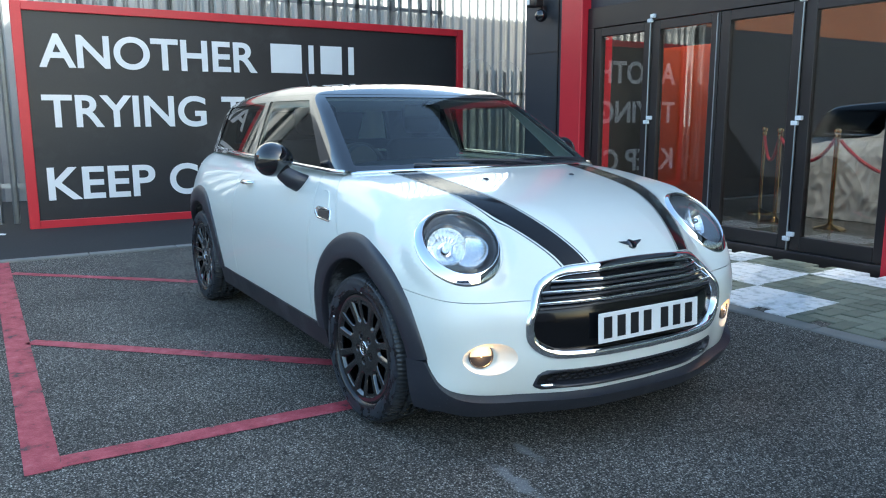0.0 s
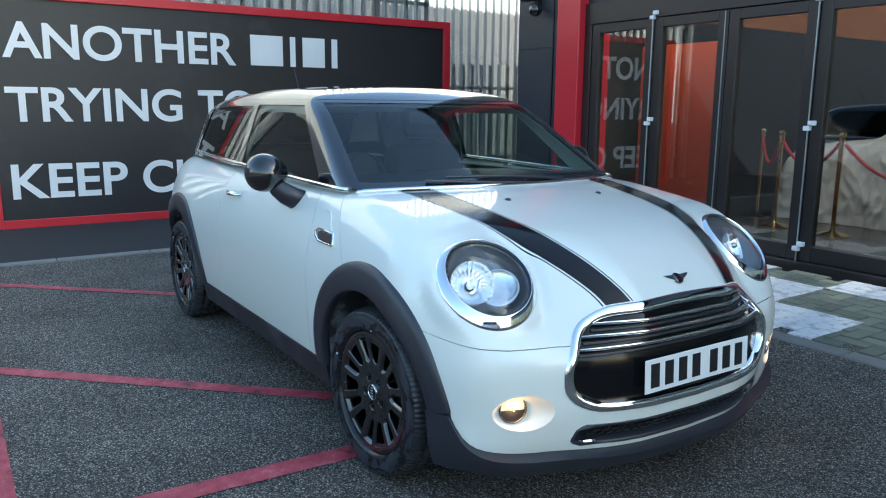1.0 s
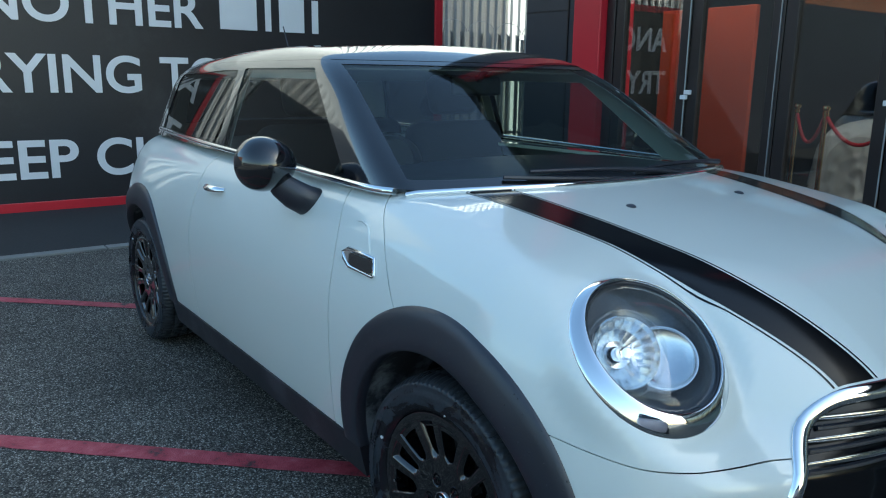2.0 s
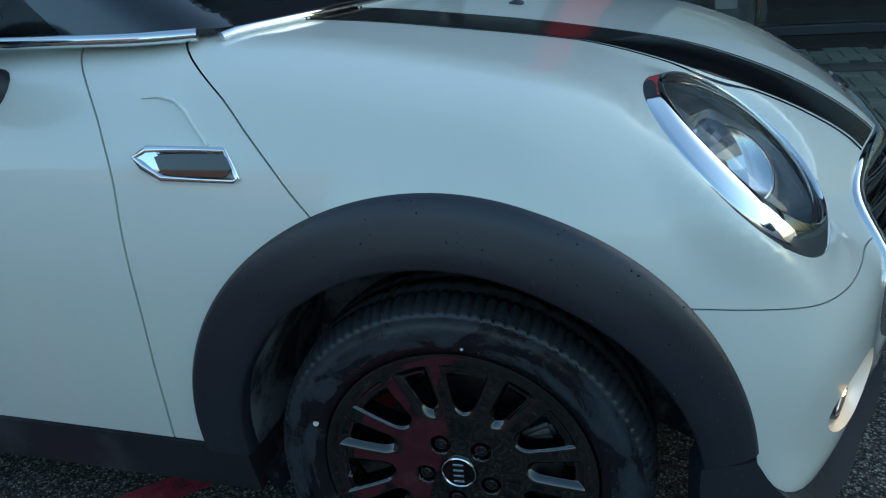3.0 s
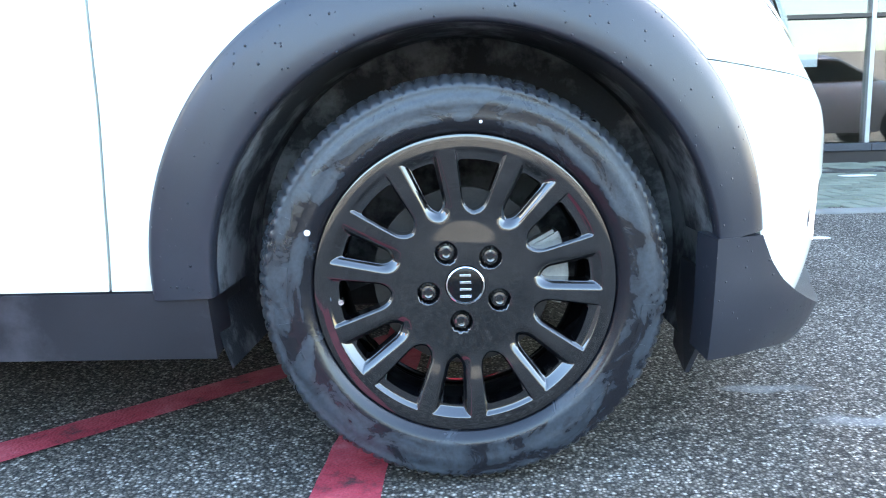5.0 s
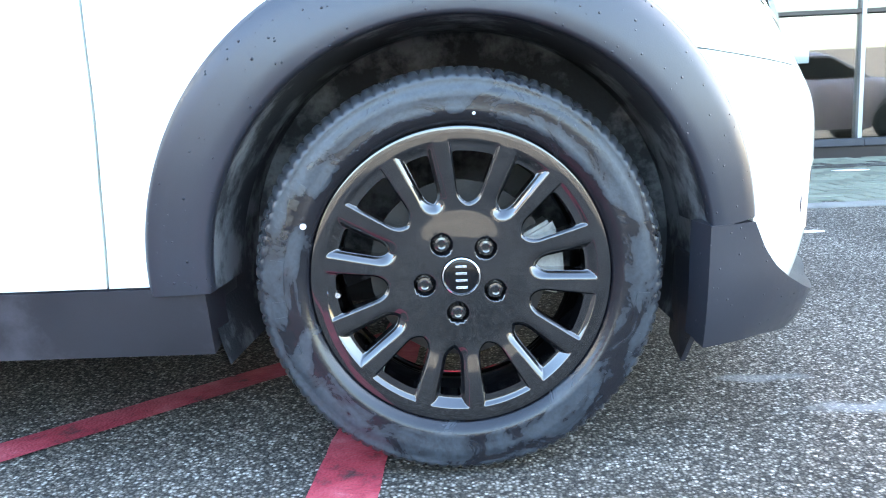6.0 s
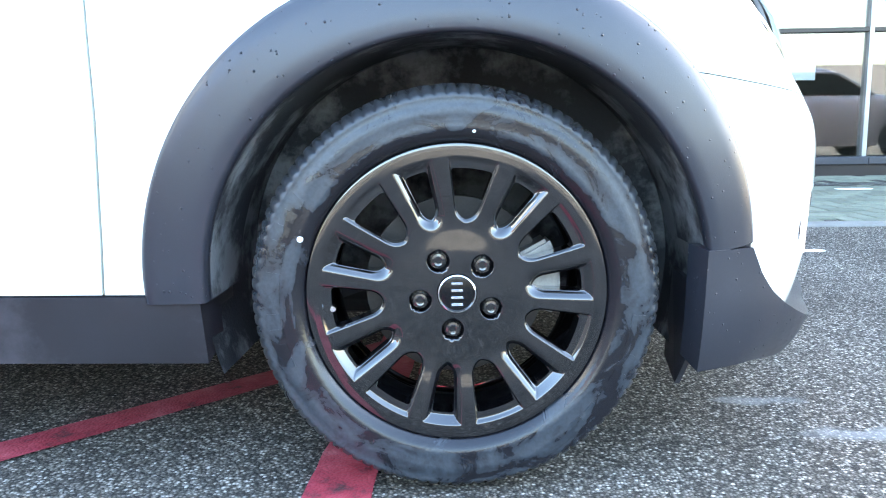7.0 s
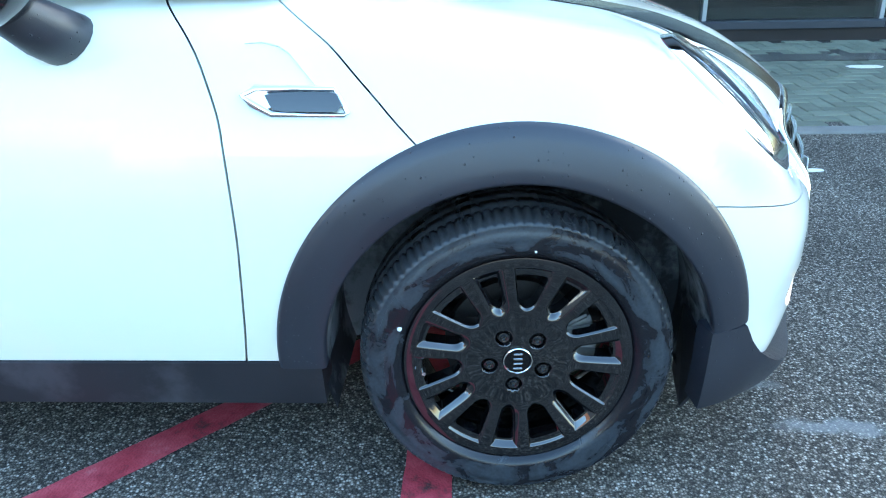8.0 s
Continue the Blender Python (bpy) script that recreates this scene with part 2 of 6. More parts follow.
def asphalt():
    """Worn tarmac: pale stone chips in dark binder, with damp-looking patches and pale stains."""
    m, nt, b = nodes_of("worn_asphalt")
    N, L = nt.nodes, nt.links
    tc = N.new("ShaderNodeTexCoord")
    v = N.new("ShaderNodeTexVoronoi"); v.inputs["Scale"].default_value = 165
    v2 = N.new("ShaderNodeTexVoronoi"); v2.inputs["Scale"].default_value = 330
    n = N.new("ShaderNodeTexNoise"); n.inputs["Scale"].default_value = 1.6; n.inputs["Detail"].default_value = 7
    nf = N.new("ShaderNodeTexNoise"); nf.inputs["Scale"].default_value = 220; nf.inputs["Detail"].default_value = 3
    for x in (v, v2, n, nf):
        L.new(tc.outputs["Object"], x.inputs["Vector"])
    sep = N.new("ShaderNodeSeparateColor"); L.new(v.outputs["Color"], sep.inputs[0])
    ramp = N.new("ShaderNodeValToRGB")
    cr = ramp.color_ramp
    cr.elements[0].position, cr.elements[0].color = 0.0, (0.042, 0.040, 0.037, 1)
    cr.elements[1].position, cr.elements[1].color = 1.0, (0.31, 0.295, 0.265, 1)
    for p, c in ((0.45, 0.075), (0.72, 0.125), (0.88, 0.195)):
        e = cr.elements.new(p); e.color = (c * 1.08, c, c * 0.86, 1)
    L.new(sep.outputs[0], ramp.inputs[0])
    dark = N.new("ShaderNodeMapRange"); dark.inputs[1].default_value, dark.inputs[2].default_value = 0.25, 0.55
    dark.inputs[3].default_value, dark.inputs[4].default_value = 1.0, 0.35
    L.new(v.outputs["Distance"], dark.inputs[0])
    mx = N.new("ShaderNodeMix"); mx.data_type = 'RGBA'; mx.blend_type = 'MULTIPLY'; mx.inputs[0].default_value = 1
    L.new(ramp.outputs[0], mx.inputs[6]); L.new(dark.outputs[0], mx.inputs[7])
    big = N.new("ShaderNodeMapRange"); big.inputs[1].default_value, big.inputs[2].default_value = 0.3, 0.7
    big.inputs[3].default_value, big.inputs[4].default_value = 1.6, 2.5
    L.new(n.outputs[0], big.inputs[0])
    mx2 = N.new("ShaderNodeMix"); mx2.data_type = 'RGBA'; mx2.blend_type = 'MULTIPLY'; mx2.inputs[0].default_value = 1
    L.new(mx.outputs[2], mx2.inputs[6]); L.new(big.outputs[0], mx2.inputs[7])
    # pale lime stains with their own shapes
    col = mx2.outputs[2]
    for cx, cy, rx, ry in ((0.76, -0.62, 0.19, 0.035), (0.60, -0.45, 0.10, 0.03), (1.25, -1.1, 0.12, 0.10), (1.2, -0.5, 0.12, 0.06)):
        mp = N.new("ShaderNodeMapping"); mp.inputs["Location"].default_value = (-cx / rx, -cy / ry, 0); mp.inputs["Scale"].default_value = (1 / rx, 1 / ry, 1)
        L.new(tc.outputs["Object"], mp.inputs[0])
        ln = N.new("ShaderNodeVectorMath"); ln.operation = 'LENGTH'; L.new(mp.outputs[0], ln.inputs[0])
        nn = N.new("ShaderNodeTexNoise"); nn.inputs["Scale"].default_value = 14; nn.inputs["Detail"].default_value = 6; L.new(tc.outputs["Object"], nn.inputs["Vector"])
        sm = N.new("ShaderNodeMath"); sm.operation = 'MULTIPLY_ADD'; sm.inputs[1].default_value = -2.4; L.new(nn.outputs[0], sm.inputs[0]); sm.inputs[2].default_value = 2.1
        sb = N.new("ShaderNodeMath"); sb.operation = 'SUBTRACT'; L.new(sm.outputs[0], sb.inputs[0]); L.new(ln.outputs["Value"], sb.inputs[1])
        cl = N.new("ShaderNodeMapRange"); cl.inputs[1].default_value, cl.inputs[2].default_value = -0.1, 0.4; cl.inputs[4].default_value = 0.55
        L.new(sb.outputs[0], cl.inputs[0])
        m3 = N.new("ShaderNodeMix"); m3.data_type = 'RGBA'; L.new(cl.outputs[0], m3.inputs[0]); L.new(col, m3.inputs[6]); m3.inputs[7].default_value = (0.30, 0.31, 0.31, 1)
        col = m3.outputs[2]
    L.new(col, b.inputs["Base Color"])
    b.inputs["Roughness"].default_value = 0.78
    b.inputs["Specular IOR Level"].default_value = 0.08
    bp = N.new("ShaderNodeBump"); bp.inputs["Strength"].default_value = 0.7; bp.inputs["Distance"].default_value = 0.004
    inv = N.new("ShaderNodeMath"); inv.operation = 'MULTIPLY_ADD'; inv.inputs[1].default_value = -1.0; L.new(v.outputs["Distance"], inv.inputs[0]); L.new(nf.outputs[0], inv.inputs[2])
    L.new(inv.outputs[0], bp.inputs["Height"]); L.new(bp.outputs[0], b.inputs["Normal"])
    return m


def road_paint():
    """Worn red line paint over stone chips."""
    m, nt, b = nodes_of("worn_red_road_paint")
    N, L = nt.nodes, nt.links
    tc = N.new("ShaderNodeTexCoord")
    n = N.new("ShaderNodeTexNoise"); n.inputs["Scale"].default_value = 9; n.inputs["Detail"].default_value = 9; n.inputs["Roughness"].default_value = 0.7
    v = N.new("ShaderNodeTexVoronoi"); v.inputs["Scale"].default_value = 165
    for x in (n, v):
        L.new(tc.outputs["Object"], x.inputs["Vector"])
    r = N.new("ShaderNodeValToRGB"); cr = r.color_ramp
    cr.elements[0].position, cr.elements[0].color = 0.34, (0.045, 0.030, 0.030, 1)
    cr.elements[1].position, cr.elements[1].color = 0.72, (0.52, 0.20, 0.22, 1)
    e = cr.elements.new(0.44); e.color = (0.33, 0.035, 0.055, 1)
    e = cr.elements.new(0.58); e.color = (0.44, 0.075, 0.10, 1)
    L.new(n.outputs[0], r.inputs[0]); L.new(r.outputs[0], b.inputs["Base Color"])
    b.inputs["Roughness"].default_value = 0.6
    bp = N.new("ShaderNodeBump"); bp.inputs["Strength"].default_value = 0.5; bp.inputs["Distance"].default_value = 0.003
    L.new(v.outputs["Distance"], bp.inputs["Height"]); bp.invert = True; L.new(bp.outputs[0], b.inputs["Normal"])
    return m




def tyre_rubber():
    """Black rubber: dusty tread shoulder, pale dust on the sidewall and dark damp patches."""
    m, nt, b = nodes_of("dusty_tyre_rubber")
    N, L = nt.nodes, nt.links
    tc = N.new("ShaderNodeTexCoord")
    sx = N.new("ShaderNodeSeparateXYZ"); L.new(tc.outputs["Object"], sx.inputs[0])
    cb = N.new("ShaderNodeCombineXYZ"); L.new(sx.outputs[0], cb.inputs[0]); L.new(sx.outputs[2], cb.inputs[1])
    rad = N.new("ShaderNodeVectorMath"); rad.operation = 'LENGTH'; L.new(cb.outputs[0], rad.inputs[0])
    n1 = N.new("ShaderNodeTexNoise"); n1.inputs["Scale"].default_value = 9; n1.inputs["Detail"].default_value = 8; n1.inputs["Roughness"].default_value = 0.6; n1.inputs["Distortion"].default_value = 0.8
    n2 = N.new("ShaderNodeTexNoise"); n2.inputs["Scale"].default_value = 180; n2.inputs["Detail"].default_value = 4
    L.new(tc.outputs["Object"], n2.inputs["Vector"])
    # streaks that follow the sidewall round
    nrm = N.new("ShaderNodeVectorMath"); nrm.operation = 'NORMALIZE'; L.new(cb.outputs[0], nrm.inputs[0])
    s2 = N.new("ShaderNodeSeparateXYZ"); L.new(nrm.outputs[0], s2.inputs[0])
    pol = N.new("ShaderNodeCombineXYZ")
    k3 = N.new("ShaderNodeMath"); k3.operation = 'MULTIPLY'; k3.inputs[1].default_value = 2.2; L.new(rad.outputs["Value"], k3.inputs[0])
    for i, q in enumerate((s2.outputs[0], s2.outputs[1])):
        kk = N.new("ShaderNodeMath"); kk.operation = 'MULTIPLY'; kk.inputs[1].default_value = 0.34; L.new(q, kk.inputs[0]); L.new(kk.outputs[0], pol.inputs[i])
    L.new(k3.outputs[0], pol.inputs[2]); L.new(pol.outputs[0], n1.inputs["Vector"])
    ds = N.new("ShaderNodeMapRange"); ds.inputs[1].default_value, ds.inputs[2].default_value = 0.290, 0.297
    L.new(rad.outputs["Value"], ds.inputs[0])
    wet = N.new("ShaderNodeMapRange"); wet.inputs[1].default_value, wet.inputs[2].default_value = 0.43, 0.53
    bead = N.new("ShaderNodeMapRange"); bead.inputs[1].default_value, bead.inputs[2].default_value, bead.inputs[3].default_value, bead.inputs[4].default_value = 0.236, 0.242, 0.75, 1.0
    L.new(rad.outputs["Value"], bead.inputs[0])
    wm = N.new("ShaderNodeMath"); wm.operation = 'MULTIPLY'; L.new(n1.outputs[0], wm.inputs[0]); L.new(bead.outputs[0], wm.inputs[1])
    L.new(wm.outputs[0], wet.inputs[0])
    a = N.new("ShaderNodeMix"); a.data_type = 'RGBA'; a.inputs[6].default_value = (0.009, 0.009, 0.012, 1); a.inputs[7].default_value = (0.033, 0.040, 0.049, 1)
    L.new(wet.outputs[0], a.inputs[0])
    d = N.new("ShaderNodeMix"); d.data_type = 'RGBA'; d.inputs[7].default_value = (0.034, 0.036, 0.040, 1)
    L.new(ds.outputs[0], d.inputs[0]); L.new(a.outputs[2], d.inputs[6])
    g = N.new("ShaderNodeMix"); g.data_type = 'RGBA'; g.blend_type = 'MULTIPLY'; g.inputs[0].default_value = 0.6
    g2 = N.new("ShaderNodeMapRange"); g2.inputs[1].default_value, g2.inputs[2].default_value, g2.inputs[3].default_value, g2.inputs[4].default_value = 0.3, 0.7, 0.55, 1.3
    L.new(n2.outputs[0], g2.inputs[0]); L.new(d.outputs[2], g.inputs[6]); L.new(g2.outputs[0], g.inputs[7]); L.new(g.outputs[2], b.inputs["Base Color"])
    rg = N.new("ShaderNodeMapRange"); rg.inputs[3].default_value, rg.inputs[4].default_value = 0.22, 0.40
    L.new(wet.outputs[0], rg.inputs[0]); L.new(rg.outputs[0], b.inputs["Roughness"])
    bp = N.new("ShaderNodeBump"); bp.inputs["Strength"].default_value = 0.3; bp.inputs["Distance"].default_value = 0.001
    L.new(n2.outputs[0], bp.inputs["Height"]); L.new(bp.outputs[0], b.inputs["Normal"])
    return m




def paving_material(name, island):
    """Grey blocks, with white painted squares in a chequer before the doors."""
    m = surface(name, (0.150, 0.165, 0.125), 0.85, 0, 0.22, 9, 180, 0.5, 0.002, stain=((0.08, 0.10, 0.06), 2.0, 0.60), island=0.22 if island else 0.0, objrand=0.0 if island else 0.22)
    nt = m.node_tree
    N, L = nt.nodes, nt.links
    b = N["Principled BSDF"]
    old = b.inputs["Base Color"].links[0].from_socket
    g = N.new("ShaderNodeNewGeometry")
    sp = N.new("ShaderNodeSeparateXYZ"); L.new(g.outputs["Position"], sp.inputs[0])

    def math_node(op, a, v):
        n = N.new("ShaderNodeMath"); n.operation = op
        for i, q in enumerate((a, v)):
            if isinstance(q, float):
                n.inputs[i].default_value = q
            elif q is not None:
                L.new(q, n.inputs[i])
        return n.outputs[0]
    fx = math_node('FLOOR', math_node('DIVIDE', math_node('SUBTRACT', sp.outputs[0], 0.05), 0.59), None)
    fy = math_node('FLOOR', math_node('DIVIDE', math_node('SUBTRACT', sp.outputs[1], 2.42), 0.59), None)
    par = math_node('LESS_THAN', math_node('PINGPONG', math_node('ADD', fx, fy), 1.0), 0.5)
    west = math_node('LESS_THAN', sp.outputs[0], 0.05)
    n = N.new("ShaderNodeTexNoise"); n.inputs["Scale"].default_value = 14; n.inputs["Detail"].default_value = 8
    L.new(g.outputs["Position"], n.inputs["Vector"])
    worn = N.new("ShaderNodeMapRange"); worn.inputs[1].default_value, worn.inputs[2].default_value, worn.inputs[3].default_value, worn.inputs[4].default_value = 0.35, 0.50, 0.55, 1.0
    L.new(n.outputs[0], worn.inputs[0])
    fac = math_node('MULTIPLY', math_node('MULTIPLY', par, west), worn.outputs[0])
    mx = N.new("ShaderNodeMix"); mx.data_type = 'RGBA'
    L.new(fac, mx.inputs[0]); L.new(old, mx.inputs[6]); mx.inputs[7].default_value = (0.70, 0.70, 0.69, 1)
    L.new(mx.outputs[2], b.inputs["Base Color"])
    return m


M_PAVER, M_PAVER1 = paving_material("block_paving", True), paving_material("single_paver", False)
M_ASPHALT, M_REDPAINT, M_RUBBER = asphalt(), road_paint(), tyre_rubber()

# ---- mesh tools ----
def mesh_ob(name, verts, faces, material, parent=None, label="", smooth=False, normals=None):
    me = bpy.data.meshes.new(name)
    me.from_pydata([tuple(v) for v in verts], [], [tuple(int(i) for i in f) for f in faces])
    me.update()
    if smooth or normals is not None:
        me.polygons.foreach_set("use_smooth", [True] * len(me.polygons))
    if normals is not None:
        me.normals_split_custom_set_from_vertices([tuple(n) for n in normals])
    me.materials.append(material)
    ob = new(name, me)
    if parent:
        ob.parent = parent
    return tagged(ob, label)


def part(name, bm, material, parent=None, label="", smooth=False):
    """Link a bmesh as one mesh object under a thing or under a part."""
    me = bpy.data.meshes.new(name)
    bm.normal_update()
    bm.to_mesh(me)
    bm.free()
    if smooth:
        me.polygons.foreach_set("use_smooth", [True] * len(me.polygons))
        me.set_sharp_from_angle(angle=radians(38))
    me.materials.append(material)
    ob = new(name, me)
    if parent:
        ob.parent = parent
    return tagged(ob, label)


def empty(name, m=None, label="", category="", group="", kind=""):
    ob = new(name)
    if m is not None:
        ob.matrix_world = m
    return tagged(ob, label, category, group, kind)


def box(bm, x0, x1, y0, y1, z0, z1, bevel=0.0, seg=2):
    g = bmesh.ops.create_cube(bm, size=1.0)
    for v in g["verts"]:
        v.co = Vector(((x0 + x1) / 2 + v.co.x * (x1 - x0), (y0 + y1) / 2 + v.co.y * (y1 - y0), (z0 + z1) / 2 + v.co.z * (z1 - z0)))
    if bevel:
        es = list({e for v in g["verts"] for e in v.link_edges})
        bmesh.ops.bevel(bm, geom=es, offset=bevel, segments=seg, profile=0.5, affect='EDGES')
    return bm


def boxed(*a, **k):
    return box(bmesh.new(), *a, **k)


def lathe(profile, n=48, axis='z', at=(0, 0, 0), a0=0.0, a1=360.0, bm=None):
    """Turn a profile of (radius, height) pairs round an axis."""
    bm = bm or bmesh.new()
    full = abs(a1 - a0) >= 359.9
    rings = []
    cnt = n if full else n + 1
    for i in range(cnt):
        a = radians(a0 + (a1 - a0) * i / n)
        c, s = math.cos(a), math.sin(a)
        ring = []
        for r, h in profile:
            p = {'z': (r * c, r * s, h), 'y': (r * c, h, r * s), 'x': (h, r * c, r * s)}[axis]
            ring.append(bm.verts.new((p[0] + at[0], p[1] + at[1], p[2] + at[2])))
        rings.append(ring)
    for i in range(cnt if full else cnt - 1):
        A, B = rings[i], rings[(i + 1) % cnt]
        for j in range(len(profile) - 1):
            bm.faces.new((A[j], A[j + 1], B[j + 1], B[j]) if axis != 'y' else (A[j], B[j], B[j + 1], A[j + 1]))
    bmesh.ops.remove_doubles(bm, verts=bm.verts, dist=1e-6)
    bmesh.ops.recalc_face_normals(bm, faces=bm.faces)
    return bm


def tube(pts, r, n=10, closed=False, flat=1.0, bm=None):
    """A round bar along points; flat squeezes it along the second cross axis. r may be a list."""
    bm = bm or bmesh.new()
    pts = [Vector(p) for p in pts]
    rings, m = [], len(pts)
    up = None
    for i, p in enumerate(pts):
        d = (pts[(i + 1) % m] - pts[i - 1]) if closed else (pts[min(i + 1, m - 1)] - pts[max(i - 1, 0)])
        d.normalize()
        if up is None:
            up = d.orthogonal().normalized()
        up = (up - d * up.dot(d)).normalized()
        side = d.cross(up)
        rr = r[i] if isinstance(r, (list, tuple)) else r
        rings.append([bm.verts.new(p + rr * (math.cos(2 * math.pi * k / n) * up + flat * math.sin(2 * math.pi * k / n) * side)) for k in range(n)])
    for i in range(m if closed else m - 1):
        A, B = rings[i], rings[(i + 1) % m]
        for k in range(n):
            bm.faces.new((A[k], A[(k + 1) % n], B[(k + 1) % n], B[k]))
    if not closed:
        bm.faces.new(rings[0][::-1]); bm.faces.new(rings[-1])
    bmesh.ops.recalc_face_normals(bm, faces=bm.faces)
    return bm


def curve_fn(xs, ys):
    """Smooth curve through a few knots (cubic Hermite with limited slopes)."""
    xs, ys = np.array(xs, float), np.array(ys, float)
    h = np.diff(xs); d = np.diff(ys) / h
    m = np.empty_like(ys); m[0], m[-1] = d[0], d[-1]
    for i in range(1, len(xs) - 1):
        m[i] = 0 if d[i - 1] * d[i] <= 0 else 2 * d[i - 1] * d[i] / (d[i - 1] + d[i])

    def f(x):
        x = np.asarray(x, float)
        xc = np.clip(x, xs[0], xs[-1])
        i = np.clip(np.searchsorted(xs, xc) - 1, 0, len(h) - 1)
        t = (xc - xs[i]) / h[i]
        t2, t3 = t * t, t * t * t
        v = (2 * t3 - 3 * t2 + 1) * ys[i] + (t3 - 2 * t2 + t) * h[i] * m[i] + (-2 * t3 + 3 * t2) * ys[i + 1] + (t3 - t2) * h[i] * m[i + 1]
        return v + np.where(x < xs[0], (x - xs[0]) * m[0], 0) + np.where(x > xs[-1], (x - xs[-1]) * m[-1], 0)
    return f


def smax(a, b, k):
    """Rounded maximum."""
    h = np.maximum(k - np.abs(a - b), 0) / k
    return np.maximum(a, b) + h * h * k * 0.25


def cast(F, O, D, far=2.5, steps=26):
    """Distance along the rays O + t D to the surface F = 0, from inside."""
    lo, hi = np.zeros(len(O)), np.full(len(O), far)
    for _ in range(steps):
        mid = (lo + hi) / 2
        inside = F(O + mid[:, None] * D) < 0
        lo, hi = np.where(inside, mid, lo), np.where(inside, hi, mid)
    return O + lo[:, None] * D


def grad(F, P, e=0.002):
    g = np.stack([F(P + e * v) - F(P - e * v) for v in np.eye(3)], 1)
    return g / np.maximum(np.linalg.norm(g, axis=1), 1e-9)[:, None]


def grid_quads(ni, nj, wrap=False):
    i, j = np.meshgrid(np.arange(ni - 1), np.arange(nj if wrap else nj - 1), indexing='ij')
    j2 = (j + 1) % nj
    return np.stack([i * nj + j, (i + 1) * nj + j, (i + 1) * nj + j2, i * nj + j2], -1).reshape(-1, 4)


def clip(V, quads, polys, fn):
    """Keep the part of a mesh where fn(points) > 0, cut cleanly along fn = 0."""
    g = fn(V)
    V = list(map(tuple, V)); new_polys = []; cache = {}
    pos = g > 0
    if len(quads):
        cnt = pos[quads].sum(1)
        mixed = quads[(cnt > 0) & (cnt < 4)]
        quads = quads[cnt == 4]
    else:
        mixed = []
    for f in list(map(tuple, mixed)) + polys:
        if all(pos[i] for i in f):
            new_polys.append(f); continue
        out = []
        for k in range(len(f)):
            a, b = f[k], f[(k + 1) % len(f)]
            if pos[a]:
                out.append(a)
            if pos[a] != pos[b]:
                key = (min(a, b), max(a, b))
                if key not in cache:
                    t = g[key[0]] / (g[key[0]] - g[key[1]])
                    p, q = V[key[0]], V[key[1]]
                    cache[key] = len(V)
                    V.append(tuple(p[c] + t * (q[c] - p[c]) for c in range(3)))
                out.append(cache[key])
        if len(out) > 2:
            new_polys.append(tuple(out))
    return np.array(V), quads, new_polys


def panel(name, F, P, quads, conds, material, parent, label="", lift=0.0, depth=0.014):
    """A sheet of the surface F cut by conditions, lifted off it, with turned-in edges."""
    V, Q, polys = P, quads, []
    for c in conds:
        V, Q, polys = clip(V, Q, polys, c)
    faces = [tuple(f) for f in Q] + polys
    used = np.unique(np.concatenate([np.array(f) for f in faces]))
    re = -np.ones(len(V), int); re[used] = np.arange(len(used))
    V = V[used]; faces = [tuple(int(re[i]) for i in f) for f in faces]
    N = grad(F, V)
    f0 = faces[len(faces) // 2]
    nrm = np.cross(V[f0[1]] - V[f0[0]], V[f0[2]] - V[f0[0]])
    if nrm @ N[f0[0]] < 0:
        faces = [f[::-1] for f in faces]
    V = V + (lift(V)[:, None] if callable(lift) else lift) * N
    edges = {}
    for f in faces:
        for k in range(len(f)):
            a, b = f[k], f[(k + 1) % len(f)]
            if (b, a) in edges:
                del edges[(b, a)]
            else:
                edges[(a, b)] = 1
    n0 = len(V); rim = {}
    extra, en, ef = [], [], []
    for a, b in edges:
        d = V[b] - V[a]
        out = np.cross(d, N[a]); out /= max(np.linalg.norm(out), 1e-9)
        base = n0 + len(extra)
        extra += [V[a], V[b], V[b] - depth * N[b], V[a] - depth * N[a]]
        en += [out] * 4
        ef.append((base + 1, base, base + 3, base + 2))
    if extra:
        V = np.concatenate([V, np.array(extra)]); N = np.concatenate([N, np.array(en)])
    return mesh_ob(name, V, faces + ef, material, parent, label, normals=N)


def text_mesh(body, size, depth=0.004):
    cu = bpy.data.curves.new("lettering", 'FONT')
    cu.body, cu.size, cu.extrude, cu.offset = body, size, depth, 0.018
    ob = bpy.data.objects.new("lettering", cu)
    me = bpy.data.meshes.new_from_object(ob)
    bpy.data.objects.remove(ob)
    return me

# ---- ground, buildings and the setting ----
DOOR_Y, WIN_Y, SIGN_X, KERB_Y, PAVE = 3.50, 4.60, -6.85, 1.75, 0.075
bm = bmesh.new()
# the yard rises gently from the car to the flush forecourt kerb
prev = None
for y, z in ((-400, 0), (-20, 0), (0.75, 0), (1.0, 0.010), (1.3, 0.030), (1.6, 0.056), (1.9, 0.068), (12, 0.068), (400, 0.068)):
    cur = [bm.verts.new((x, y, z * (1 if x > -4.7 else 0))) for x in (-400, -20, -4.86, -4.70, 0, 20, 400)]
    if prev:
        for k in range(6):
            bm.faces.new((prev[k], prev[k + 1], cur[k + 1], cur[k]))
    prev = cur
tagged(part("ground", bm, M_ASPHALT), "worn dark grey asphalt with pale stone chips and stains", "ground", kind="structure")


def setting(name, bm, mat, label, category):
    return tagged(part(name, bm, mat), label, category, kind="structure")


